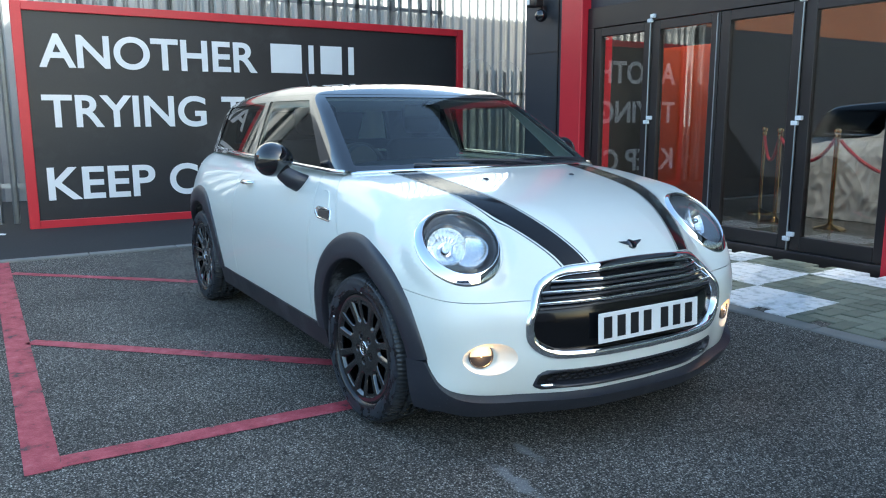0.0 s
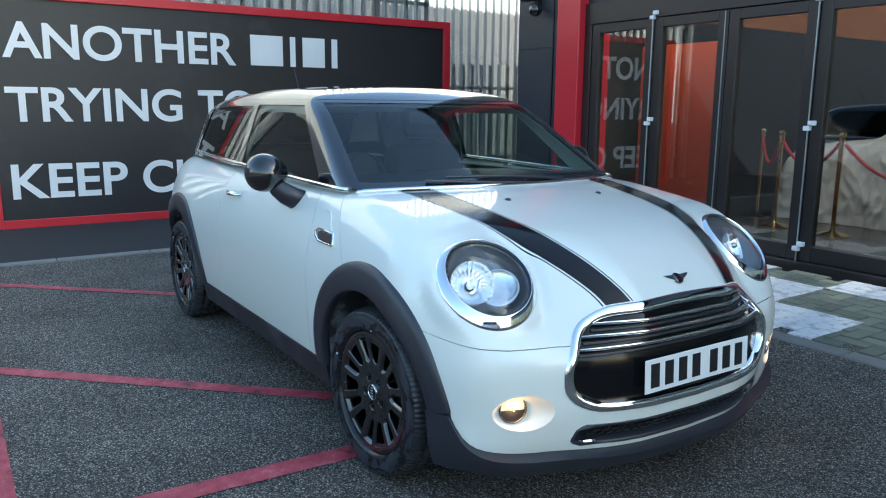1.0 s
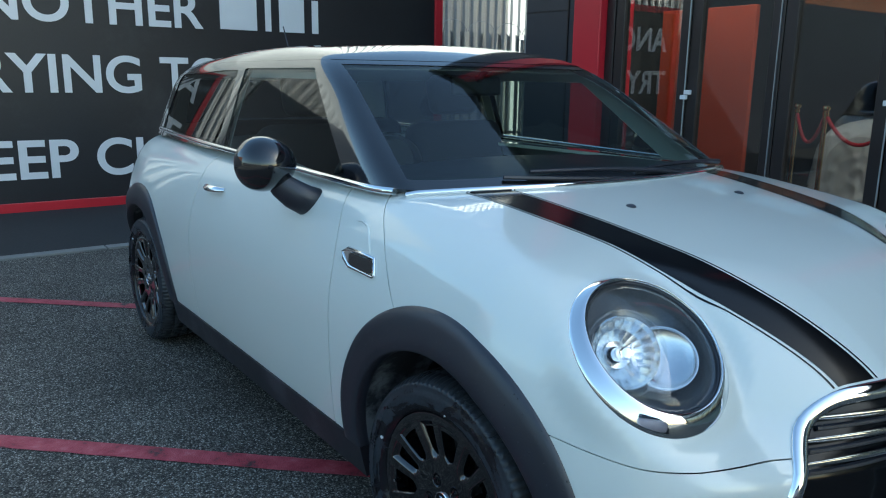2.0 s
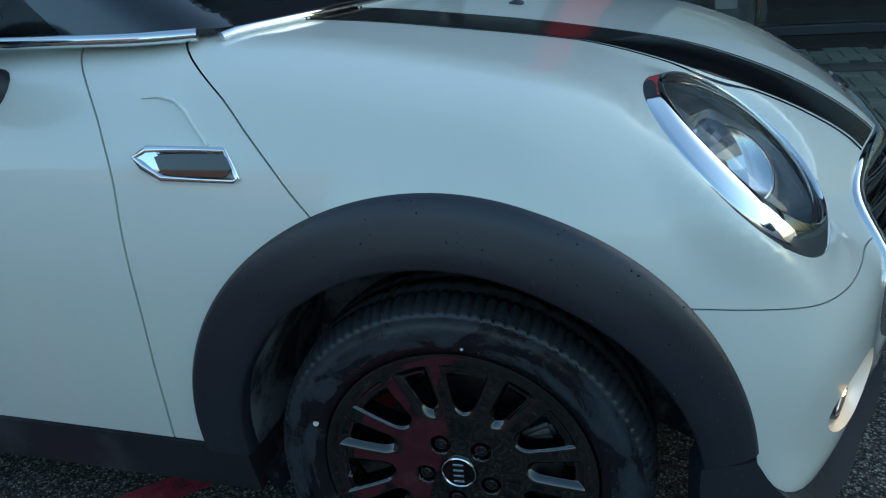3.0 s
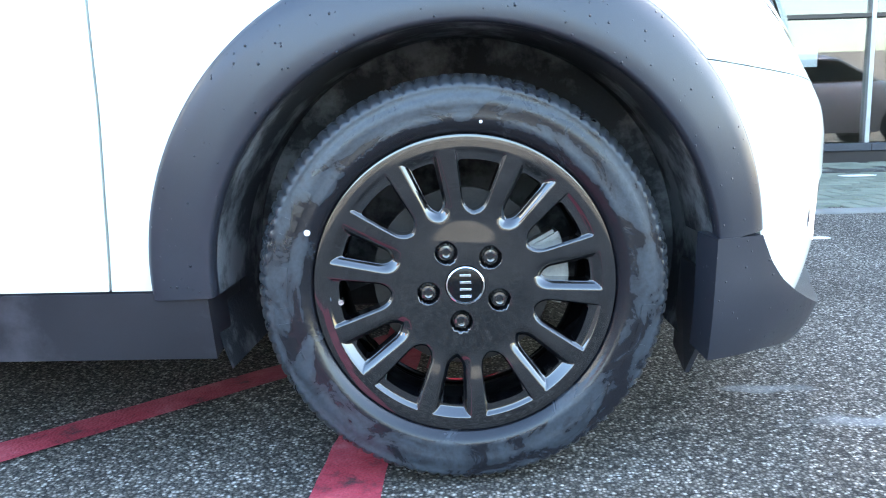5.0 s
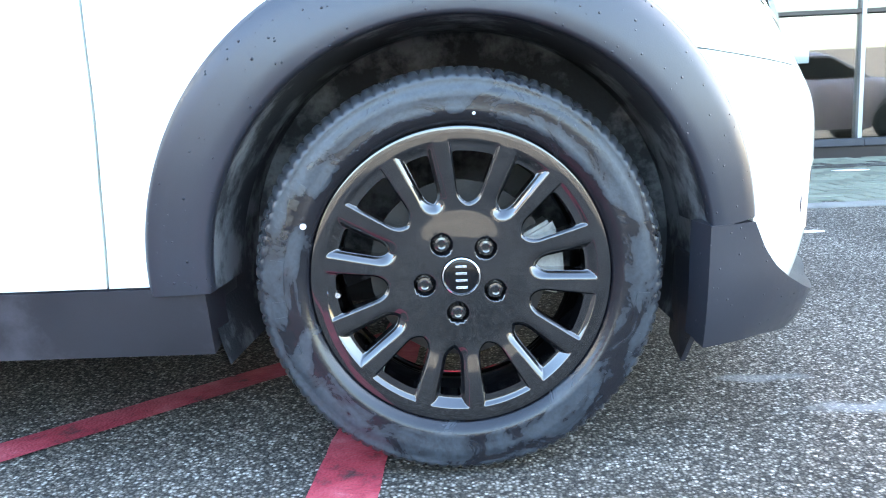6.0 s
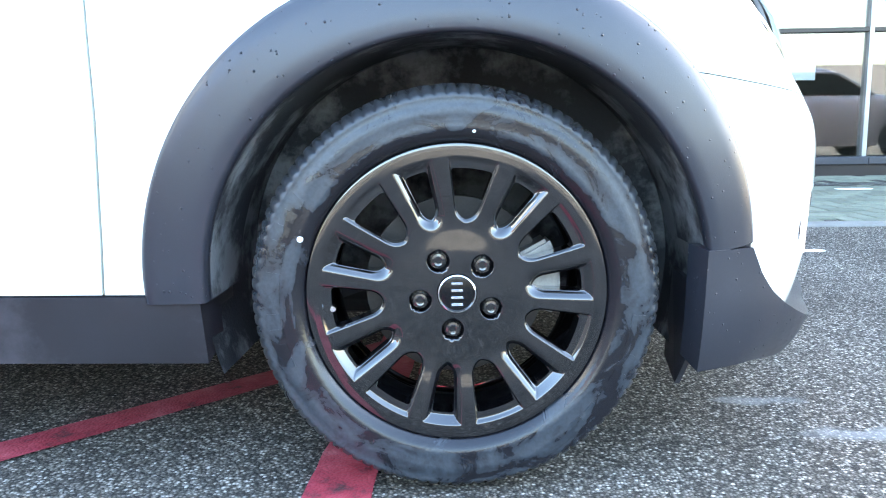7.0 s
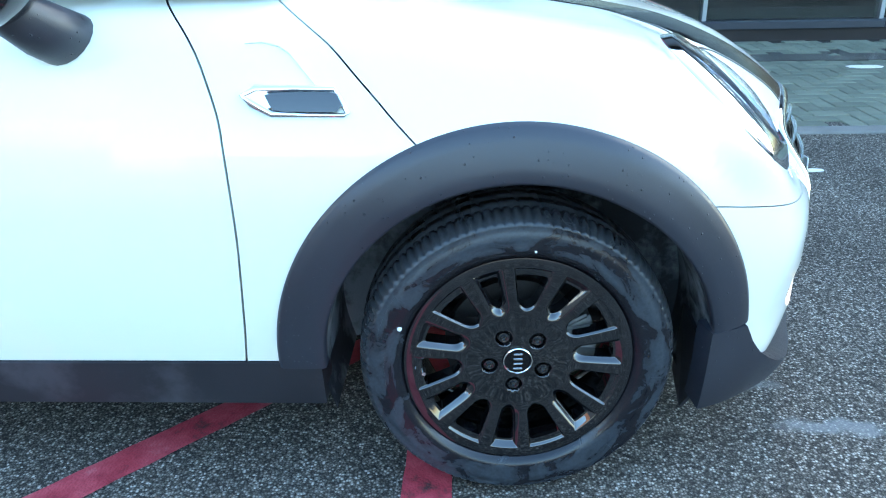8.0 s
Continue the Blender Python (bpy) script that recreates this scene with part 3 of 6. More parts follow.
def road_line(p, q, w, label):
    """A painted line with slightly uneven edges."""
    bm = bmesh.new()
    a, b = Vector(p), Vector(q)
    d = (b - a).normalized(); s = Vector((-d.y, d.x)) * w / 2
    n = max(2, int((b - a).length / 0.03))
    rows = []
    for i in range(n + 1):
        c = a.lerp(b, i / n)
        rows.append([bm.verts.new((c.x + s.x * e * (1 + 0.07 * noise.noise(Vector((c.x * 14, c.y * 14, e)))), c.y + s.y * e * (1 + 0.07 * noise.noise(Vector((c.x * 14, c.y * 14, e)))), 0.004)) for e in (-1, 1)])
    for i in range(n):
        bm.faces.new((rows[i][0], rows[i + 1][0], rows[i + 1][1], rows[i][1]))
    bmesh.ops.recalc_face_normals(bm, faces=bm.faces)
    if sum(f.normal.z for f in bm.faces) < 0:
        bmesh.ops.reverse_faces(bm, faces=bm.faces)
    tagged(part("road_marking", bm, M_REDPAINT), label, "road marking", "bay markings", "structure")


road_line((-4.75, -2.01), (-0.16, -2.01), 0.12, "worn red painted line along the parking bay")
road_line((-4.20, -1.95), (-2.4, 0.0), 0.085, "worn red diagonal hatch line on asphalt")
road_line((-1.98, -1.95), (0.0, 0.15), 0.09, "worn red diagonal hatch line running under the car")
road_line((-0.222, -1.95), (-0.128, 0.95), 0.105, "worn red cross line passing under the front wheel")

# forecourt bed under the block paving
setting("pavement", boxed(-5.2, 14, KERB_Y + 0.13, 9.0, -0.05, PAVE - 0.016), M_MORTAR, "sandy bed under the block paving", "pavement")
setting("pavement", boxed(SIGN_X - 3.5, -4.86, -14, 1.72, -0.05, 0.010), M_CONCWALL, "pale concrete apron in front of the sign board", "pavement")
for i in range(18):
    y0 = -12 + i * 0.764
    setting("kerb", boxed(-4.855, -4.745, y0, y0 + 0.756, -0.05, 0.016, 0.006), M_CONC, "flush pale concrete edging stone", "kerb")["group"] = "edging stones"

# sign board
SY0, SY1, SZ0, SZ1 = -1.665, 4.05, 0.0, 2.465
sign = empty("sign_board", None, "large black sign board with red frame and white capital lettering", "sign")
part("panel", boxed(SIGN_X - 0.05, SIGN_X, SY0 + 0.05, SY1 - 0.05, SZ0 + 0.05, SZ1 - 0.05), M_SIGN, sign, "black board")
for b in ((SIGN_X - 0.06, SIGN_X + 0.035, SY0, SY0 + 0.105, SZ0, SZ1), (SIGN_X - 0.06, SIGN_X + 0.035, SY1 - 0.105, SY1, SZ0, SZ1),
          (SIGN_X - 0.06, SIGN_X + 0.033, SY0 + 0.105, SY1 - 0.105, SZ1 - 0.095, SZ1), (SIGN_X - 0.06, SIGN_X + 0.033, SY0 + 0.105, SY1 - 0.105, SZ0, SZ0 + 0.095)):
    part("frame", boxed(*b, 0.006), M_RED, sign, "red painted frame rail")


def word(text, y0, y1, z0, z1):
    """One mesh a letter, the word stretched between y0 and y1."""
    def span(t):
        me = text_mesh(t, 1.0, 0.0)
        xs = [v.co.x for v in me.vertices]
        bpy.data.meshes.remove(me)
        return min(xs), max(xs)
    lo, hi = span(text)
    ky = (y1 - y0) / (hi - lo)
    for i, ch in enumerate(text):
        if ch == " ":
            continue
        me = text_mesh(ch, 1.0, 0.004)
        off = span(text[:i + 1])[1] - span(ch)[1]
        top = max(v.co.y for v in me.vertices)
        bot = min(v.co.y for v in me.vertices)
        kz = (z1 - z0) / 0.715
        for v in me.vertices:
            c = v.co.copy()
            v.co = (SIGN_X + 0.008 + c.z, y0 + (c.x + off - lo) * ky, z0 + c.y * kz)
        me.name = "letter"
        me.materials.append(M_WHITE)
        ob = new("letter", me)
        ob.parent = sign
        tagged(ob, "white letter " + ch)


word("ANOTHER", -1.43, 1.00, 1.787, 2.145)
word("TRYING", -1.44, 0.34, 1.135, 1.490)
word("TO", 0.53, 1.20, 1.135, 1.490)
word("KEEP", -1.45, -0.30, 0.325, 0.690)
word("CLEAN", -0.135, 1.45, 0.325, 0.690)
for y0, y1 in ((1.18, 1.59), (1.685, 1.755), (1.85, 2.15), (2.245, 2.325)):
    part("bar", boxed(SIGN_X + 0.002, SIGN_X + 0.010, y0, y1, 1.787, 2.145, 0.002, 1), M_WHITE, sign, "plain white bar")

# palisade fences: rails, posts and pointed pales
def pale_mesh(h):
    bm = bmesh.new()
    w, d = 0.034, 0.014
    sec = [(-w, -d), (-w * 0.45, d), (w * 0.45, d), (w, -d)]
    rows = []
    for z in (0.05, h - 0.16):
        rows.append([bm.verts.new((y, x, z)) for x, y in sec])
    tips = [bm.verts.new((y, x, z)) for x, y, z in ((-w * 1.2, -d, h - 0.02), (-w * 0.3, d, h - 0.06), (w * 0.3, d, h - 0.06), (w * 1.2, -d, h - 0.02))]
    mid = bm.verts.new((0, 0, h))
    for A, B in ((rows[0], rows[1]), (rows[1], tips)):
        for k in range(3):
            bm.faces.new((A[k], A[k + 1], B[k + 1], B[k]))
    bm.faces.new((tips[1], tips[2], mid))
    me = bpy.data.meshes.new("pale")
    bmesh.ops.solidify(bm, geom=list(bm.faces), thickness=0.003)
    bm.to_mesh(me); bm.free()
    return me


def palisade(x, y0, y1, h, step, mat, label, turn=None):
    f = empty("palisade_fence", turn, label, "fence", "palisade fences")
    me = pale_mesh(h); me.materials.append(mat)
    n = int((y1 - y0) / step)
    for i in range(n + 1):
        o = new("pale", me); o.parent = f
        o.matrix_basis = pose(x + 0.022, y0 + i * step, 0, 0, 0, random.uniform(-3, 3))
    for z in (0.45, h - 0.45):
        part("rail", boxed(x - 0.03, x, y0, y1, z, z + 0.05), mat, f, "steel angle rail")
    for i in range(int((y1 - y0) / 2.75) + 1):
        part("post", boxed(x - 0.09, x - 0.032, y0 + i * 2.75, y0 + i * 2.75 + 0.06, 0, h - 0.1), mat, f, "steel fence post")
    return f


palisade(SIGN_X - 0.28, -2.43, 3.9, 3.15, 0.165, M_GALV, "tall galvanised palisade fence behind the sign board")
setting("wall_yard", boxed(SIGN_X - 0.55, SIGN_X - 0.30, -14.0, -2.5, 0, 2.85), M_PIER, "plain dark yard wall beyond the sign board", "wall")
fb = palisade(-8.3, 4.0, 8.0, 2.05, 0.185, M_GALV, "low galvanised palisade fence with barbed wire loops")
for k in range(6):
    cy = 4.2 + k * 0.55
    part("wire_loop", tube([(-8.28, cy + 0.26 * math.cos(a * 0.26), 2.02 + 0.17 * math.sin(a * 0.26)) for a in range(13)], 0.006, 6), M_GALV, fb, "loop of barbed wire")

# ribbed cladding of the unit next door
bm = bmesh.new()
prev = None
step = 0.19
for i in range(int(20 / step)):
    y = -6.0 + i * step
    for dy, dx in ((0, 0), (0.035, 0.035), (0.115, 0.035), (0.15, 0)):
        cur = [bm.verts.new((-10.2 + dx, y + dy, z)) for z in (0, 7.5)]
        if prev:
            bm.faces.new((prev[0], cur[0], cur[1], prev[1]))
        prev = cur
setting("wall_west", bm, M_CLADW, "pale ribbed metal cladding of the neighbouring unit", "wall")

# show building: piers, pilasters, fascia, roof, inner room
HGT = 6.6
bm = boxed(-4.64, -3.885, DOOR_Y + 0.02, DOOR_Y + 0.5, 0, HGT)
pier = setting("wall_corner", bm, M_PIER, "dark grey clad corner pier", "wall")
for z in (1.95, 3.2):
    part("joint_cover", boxed(-4.645, -3.90, DOOR_Y + 0.014, DOOR_Y + 0.03, z, z + 0.008), M_FRAME, pier)
part("joint_cover", boxed(-4.06, -4.045, DOOR_Y + 0.008, DOOR_Y + 0.03, 0, 6), M_FRAME, pier)
for x0, x1 in ((-3.88, -3.55), (-0.255, 0.03)):
    setting("trim", boxed(x0, x1, DOOR_Y - 0.09, DOOR_Y + 0.35, 0, HGT - 0.4, 0.008), M_RED, "red folded metal pilaster", "pilaster")
setting("wall_pier", boxed(0.035, 0.42, DOOR_Y - 0.02, WIN_Y + 0.2, 0, HGT), M_PIER, "dark grey clad pier beside the doors", "wall")
setting("wall_south", boxed(-3.885, 0.42, DOOR_Y + 0.03, DOOR_Y + 0.35, 2.34, HGT), M_PIER, "dark fascia above the doors", "wall")
setting("wall_window_head", boxed(0.42, 16.0, WIN_Y - 0.05, WIN_Y + 0.25, 3.0, HGT), M_PIER, "dark fascia above the shop windows", "wall")
setting("wall_window_base", boxed(0.42, 16.0, WIN_Y - 0.03, WIN_Y + 0.22, 0, 0.215), M_FRAME, "dark plinth under the shop windows", "wall")
setting("wall_east", boxed(16.0, 16.3, WIN_Y - 0.05, 12.3, 0, HGT), M_PIER, "plain end wall", "wall")
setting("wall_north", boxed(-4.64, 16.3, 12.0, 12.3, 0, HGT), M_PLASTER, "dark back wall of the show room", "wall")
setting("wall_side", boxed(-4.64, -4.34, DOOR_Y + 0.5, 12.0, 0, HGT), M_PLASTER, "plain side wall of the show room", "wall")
# Unseen wall added to keep the spot lamps' light out of the shop.
setting("wall_light_stop", boxed(0.30, 0.42, WIN_Y + 0.22, 12.0, 0.12, 3.3), M_PLASTER, "added dark wall keeping show room light out of the shop", "wall")
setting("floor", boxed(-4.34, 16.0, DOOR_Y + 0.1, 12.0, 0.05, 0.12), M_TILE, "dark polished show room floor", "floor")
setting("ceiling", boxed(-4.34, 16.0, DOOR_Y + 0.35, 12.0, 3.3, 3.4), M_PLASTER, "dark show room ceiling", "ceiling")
setting("roof", boxed(-4.7, 16.3, DOOR_Y - 0.1, 12.4, HGT, HGT + 0.25), M_PIER, "flat roof of the show building", "roof")

# two pairs of glazed doors
def leaf(x0, x1, idx):
    """One glazed door leaf with stiles, rails, pane and pull rod."""
    d = empty("door_%d" % idx, None, "dark framed glazed door leaf, closed", "door", "show room doors", "structure")
    z0, z1, y0, y1 = 0.157, 2.13, DOOR_Y, DOOR_Y + 0.07
    s = 0.095
    part("stile", boxed(x0, x0 + s, y0, y1, z0, z1, 0.004, 1), M_FRAME, d)
    part("stile", boxed(x1 - s, x1, y0, y1, z0, z1, 0.004, 1), M_FRAME, d)
    part("rail", boxed(x0 + s, x1 - s, y0 + 0.002, y1, z0, 0.275, 0.004, 1), M_FRAME, d)
    part("rail", boxed(x0 + s, x1 - s, y0 + 0.002, y1, 2.045, z1, 0.004, 1), M_FRAME, d)
    p = part("pane", boxed(x0 + s, x1 - s, y0 + 0.03, y0 + 0.038, 0.275, 2.045), M_DOORGLASS, d, "clear glass pane")
    p.visible_shadow = False
    return d


XD = [-3.45, -2.655, -1.86, -1.065, -0.27]
for i in range(4):
    d = leaf(XD[i] + 0.004, XD[i + 1] - 0.004, i + 1)
    if i in (0, 2):
        x = XD[i + 1]
        part("rod", tube([(x, DOOR_Y - 0.022, 0.12), (x, DOOR_Y - 0.022, 2.16)], 0.006, 8), M_GALV, d, "long steel bolt rod")
        for z in (0.27, 1.20, 2.15):
            part("latch", boxed(x - 0.035, x + 0.02, DOOR_Y - 0.035, DOOR_Y, z - 0.035, z, 0.004, 1), M_WHITE, d, "small white latch")
            part("latch", boxed(x + 0.0, x + 0.055, DOOR_Y - 0.035, DOOR_Y, z + 0.004, z + 0.04, 0.004, 1), M_WHITE, d, "small white latch")
    else:
        x = XD[i + 1] - 0.03 if i == 1 else XD[i + 1] - 0.02
        part("edge_strip", boxed(x - 0.004, x + 0.004, DOOR_Y - 0.008, DOOR_Y, 0.12, 2.12), M_GALV, d, "thin pale edge strip")
setting("door_frame", boxed(-3.548, 0.0, DOOR_Y - 0.01, DOOR_Y + 0.12, 2.135, 2.34, 0.004, 1), M_FRAME, "dark door head", "door frame")
setting("door_frame", boxed(-3.548, -3.453, DOOR_Y - 0.01, DOOR_Y + 0.12, 0.08, 2.135, 0.004, 1), M_FRAME, "dark door jamb", "door frame")
setting("door_sill", boxed(-3.548, -0.258, DOOR_Y - 0.05, DOOR_Y + 0.12, 0.06, 0.155, 0.004, 1), M_FRAME, "dark door sill", "door sill")

# shop windows set back beyond the pier
xs = [0.42 + 1.47 * k for k in range(12)]
for k in range(10):
    w = empty("window_%d" % (k + 1), None, "large shop window in a slim dark frame", "window", "shop windows", "structure")
    a, b = xs[k], xs[k + 1]
    p = part("pane", boxed(a + 0.02, b - 0.02, WIN_Y + 0.06, WIN_Y + 0.068, 0.29, 2.98), M_DOORGLASS, w, "clear glass pane")
    p.visible_shadow = False
    part("frame", boxed(a - 0.02, a + 0.018, WIN_Y + 0.02, WIN_Y + 0.12, 0.28, 3.0, 0.003, 1), M_GALV if k else M_FRAME, w, "pale metal mullion")
    part("sill", boxed(a, b - 0.002, WIN_Y - 0.06, WIN_Y + 0.12, 0.216, 0.28, 0.006, 1), M_PIER, w, "grey metal sill")
    part("transom", boxed(a + 0.02, b - 0.022, WIN_Y + 0.02, WIN_Y + 0.12, 1.30, 1.335, 0.003, 1), M_FRAME, w, "dark transom bar")

# street side opposite: brick wall and fence
def brick_material():
    m, nt, b = nodes_of("brickwork")
    N, L = nt.nodes, nt.links
    tc = N.new("ShaderNodeTexCoord")
    mp = N.new("ShaderNodeMapping"); mp.inputs["Rotation"].default_value = (radians(90), 0, 0)
    br = N.new("ShaderNodeTexBrick"); br.inputs["Scale"].default_value = 1.0
    br.inputs["Brick Width"].default_value, br.inputs["Row Height"].default_value, br.inputs["Mortar Size"].default_value = 0.225, 0.075, 0.006
    br.inputs["Color1"].default_value, br.inputs["Color2"].default_value, br.inputs["Mortar"].default_value = (0.38, 0.150, 0.080, 1), (0.28, 0.105, 0.06, 1), (0.32, 0.28, 0.24, 1)
    n = N.new("ShaderNodeTexNoise"); n.inputs["Scale"].default_value = 1.3; n.inputs["Detail"].default_value = 8
    L.new(tc.outputs["Object"], mp.inputs[0]); L.new(mp.outputs[0], br.inputs["Vector"]); L.new(tc.outputs["Object"], n.inputs["Vector"])
    mx = N.new("ShaderNodeMix"); mx.data_type = 'RGBA'; mx.blend_type = 'MULTIPLY'; mx.inputs[0].default_value = 0.5
    L.new(br.outputs[0], mx.inputs[6]); L.new(n.outputs[0], mx.inputs[7]); L.new(mx.outputs[2], b.inputs["Base Color"])
    b.inputs["Roughness"].default_value = 0.9
    bp = N.new("ShaderNodeBump"); bp.inputs["Distance"].default_value = 0.006; L.new(br.outputs["Fac"], bp.inputs["Height"]); bp.invert = True; L.new(bp.outputs[0], b.inputs["Normal"])
    return m


setting("wall_street", boxed(-44, -9, -17.4, -17.0, 0, 7.0), brick_material(), "sunlit red brick wall across the street", "wall")
palisade(0, -18.0, 1.5, 2.4, 0.16, M_GALV, "galvanised palisade fence across the street", pose(-9, -14.5, 0, 0, 0, 90))
# Unseen wall added as a dark backdrop for reflections in wheel and glass.
setting("wall_backdrop", boxed(-8.7, 26, -22.4, -22.0, 0, 3.0), surface("grey_render", (0.13, 0.13, 0.135), 0.85, 0, 0.15, 1.0, 60, 0.2, 0.003, stain=((0.08, 0.08, 0.085), 0.8, 0.58)), "added plain dark grey wall, a dark backdrop for reflections", "wall")
hoard = empty("hoarding", None, "dark timber hoarding across the street", "hoarding")
for k in range(24):
    part("board", boxed(-34.5 + k, -33.515 + k, -14.92, -14.86, 0, 2.75 + 0.03 * (k % 3), 0.004, 1), M_HOARD, hoard, "")

# ---- the car: x forward from the front axle, y to its left, z up ----
WHEEL_Z, BASE = 0.309, 2.495
hood_c = curve_fn([-3.3, -0.6, -0.3, 0.0, 0.3, 0.48, 0.585, 0.66, 0.715, 0.80], [1.022, 1.022, 1.012, 0.976, 0.918, 0.862, 0.810, 0.765, 0.730, 0.67])
plan_w = curve_fn([-3.1, -2.9, -2.5, -1.5, -0.5, 0.0, 0.2, 0.35, 0.6], [0.74, 0.82, 0.862, 0.862, 0.866, 0.874, 0.875, 0.868, 0.84])
nose_y = curve_fn([0.0, 0.2, 0.3, 0.4, 0.5, 0.6, 0.7, 0.76, 0.81, 0.86, 0.9], [0.0, 0.01, 0.029, 0.062, 0.104, 0.139, 0.188, 0.236, 0.318, 0.445, 0.58])


def side_in(z):
    """How far the flank leans in above and below its widest line."""
    return np.where(z > 0.62, 0.90 * (z - 0.62) ** 2, 0.30 * (z - 0.62) ** 2)



nose_z = curve_fn([0.12, 0.22, 0.30, 0.40, 0.5, 0.60, 0.66, 0.72, 0.78, 0.86, 0.94], [0.13, 0.05, 0.018, 0.0, 0.0, 0.018, 0.040, 0.075, 0.13, 0.23, 0.36])
tail_z = curve_fn([0.12, 0.3, 0.5, 0.8, 1.0, 1.1], [0.12, 0.03, 0.0, 0.02, 0.08, 0.12])


def body_raw(P):
    x, a, z = P[:, 0], np.abs(P[:, 1]), P[:, 2]
    top = z - (hood_c(x) - 0.030 * (a / 0.7) ** 2)
    side = a - (plan_w(x) - side_in(z))
    u = np.clip((z - 0.55) / 0.12, 0, 1)
    rake = 0.075 * u * u * (3 - 2 * u) * np.clip((a - 0.20) / 0.32, 0, 1) * np.clip((0.75 - a) / 0.24, 0, 1)
    scoop = 0.024 * np.exp(-((a - 0.77) / 0.085) ** 2 - ((z - 0.36) / 0.085) ** 2)
    nose = x - (0.757 - nose_y(a) - nose_z(z) - rake - scoop)
    tail = -x - (3.045 - 0.16 * (a / 0.8) ** 3 - tail_z(z))
    f = smax(top, side, 0.085)
    f = smax(f, nose, 0.08)
    return smax(f, tail, 0.12)


# headlamp: an ellipse in its own plane
LAMP_C, LAMP_N = Vector((0.399, -0.632, 0.765)), Vector((0.631, -0.271, 0.727)).normalized()
LAMP_U = Vector((0.757, 0.012, -0.653)); LAMP_U = (LAMP_U - LAMP_N * LAMP_U.dot(LAMP_N)).normalized()
LAMP_V = LAMP_N.cross(LAMP_U)
if LAMP_V.y < 0:
    LAMP_V = -LAMP_V
LAMP_R = (0.1705, 0.1555)


def lamp_terms(a, b):
    return np.stack([np.ones_like(a), a, b, a * a, b * b, a * b], 1)


def fit_dome(F):
    """A smooth dome through the skin round the headlamp."""
    c, u, v, nn = (np.array(k) for k in (LAMP_C, LAMP_U, LAMP_V, LAMP_N))
    r, t = (k.ravel() for k in np.meshgrid(np.linspace(0.7, 1.08, 6), np.linspace(0, 2 * np.pi, 60, endpoint=False)))
    a, b = r * LAMP_R[0] * np.cos(t), r * LAMP_R[1] * np.sin(t)
    Q = c + a[:, None] * u + b[:, None] * v
    w = (cast(F, Q - 0.14 * nn, np.tile(nn, (len(Q), 1)), 0.4) - Q) @ nn
    return np.linalg.lstsq(lamp_terms(a, b), w, rcond=None)[0]


DOME = fit_dome(body_raw)


def lamp_dome(a, b):
    return lamp_terms(a, b) @ DOME


def body_f(P):
    """The body, led smoothly into the dome of each headlamp."""
    f = body_raw(P)
    Q = np.stack([P[:, 0], -np.abs(P[:, 1]), P[:, 2]], 1) - np.array(LAMP_C)
    a, b, w = Q @ np.array(LAMP_U), Q @ np.array(LAMP_V), Q @ np.array(LAMP_N)
    near = np.hypot(a / LAMP_R[0], b / LAMP_R[1])
    m = np.clip((1.38 - near) / 0.30, 0, 1) * np.clip((0.12 - np.abs(w)) / 0.06, 0, 1)
    m = m * m * (3 - 2 * m)
    return f * (1 - m) + (w - lamp_dome(a, b)) * m


cabin_w = curve_fn([-3.1, -2.6, -1.6, -0.6, -0.2], [0.62, 0.69, 0.735, 0.735, 0.70])
roof_x = curve_fn([-3.1, -2.75, -2.2, -1.5, -1.05, -0.7], [0.16, 0.085, 0.030, 0.005, 0.022, 0.075])


def cabin_f(P):
    x, a, z = P[:, 0], np.abs(P[:, 1]), P[:, 2]
    side = a - (cabin_w(x) - 0.30 * (z - 0.99) - 0.12 * (z - 0.99) ** 2)
    screen = (x + 0.19 + 0.40 * a ** 2 + 1.80 * (z - 1.0)) * 0.5
    roof = z - (1.436 - roof_x(x) - 0.035 * (a / 0.6) ** 2)
    back = (-x - 2.99 + 0.55 * (z - 1.0) + 0.12 * (a / 0.6) ** 2) * 0.85
    f = smax(side, screen, 0.05)
    f = smax(f, back, 0.08)
    return smax(f, roof, 0.09)


def capsule(F, x0, x1, z0, n_ax, n_cap, n_th, th):
    """Points of the surface F met by rays from an axis along x, with round ends."""
    rows = []
    for k in range(n_cap, 0, -1):
        rows.append((x0, -90 * (k - 0.02) / n_cap))
    rows += [(x0 + (x1 - x0) * i / n_ax, 0.0) for i in range(n_ax + 1)]
    for k in range(1, n_cap + 1):
        rows.append((x1, 90 * (k - 0.02) / n_cap))
    t = np.radians(np.linspace(-th, th, n_th))
    O, D = [], []
    for x, ph in rows:
        p = radians(ph)
        D.append(np.stack([np.full(n_th, math.sin(p)), np.sin(t) * math.cos(p), np.cos(t) * math.cos(p)], 1))
        O.append(np.tile((x, 0, z0), (n_th, 1)))
    P = cast(F, np.concatenate(O), np.concatenate(D))
    return P, grid_quads(len(rows), n_th)


BP, BQ = capsule(body_f, -2.45, 0.15, 0.56, 190, 70, 311, 180)
CP, CQ = capsule(cabin_f, -2.3, -0.85, 1.0, 110, 90, 260, 90)

# lines on the skin
X, A, Z = (lambda P: P[:, 0]), (lambda P: np.abs(P[:, 1])), (lambda P: P[:, 2])
G = 0.0022    # half a shut gap


def arch_r(c):
    """Radius of the wheel opening by the cosine of the angle towards the car's end."""
    return 0.474 - np.where(c > 0, 0.027 * np.abs(c) ** 3, 0.010 * np.abs(c) ** 4)


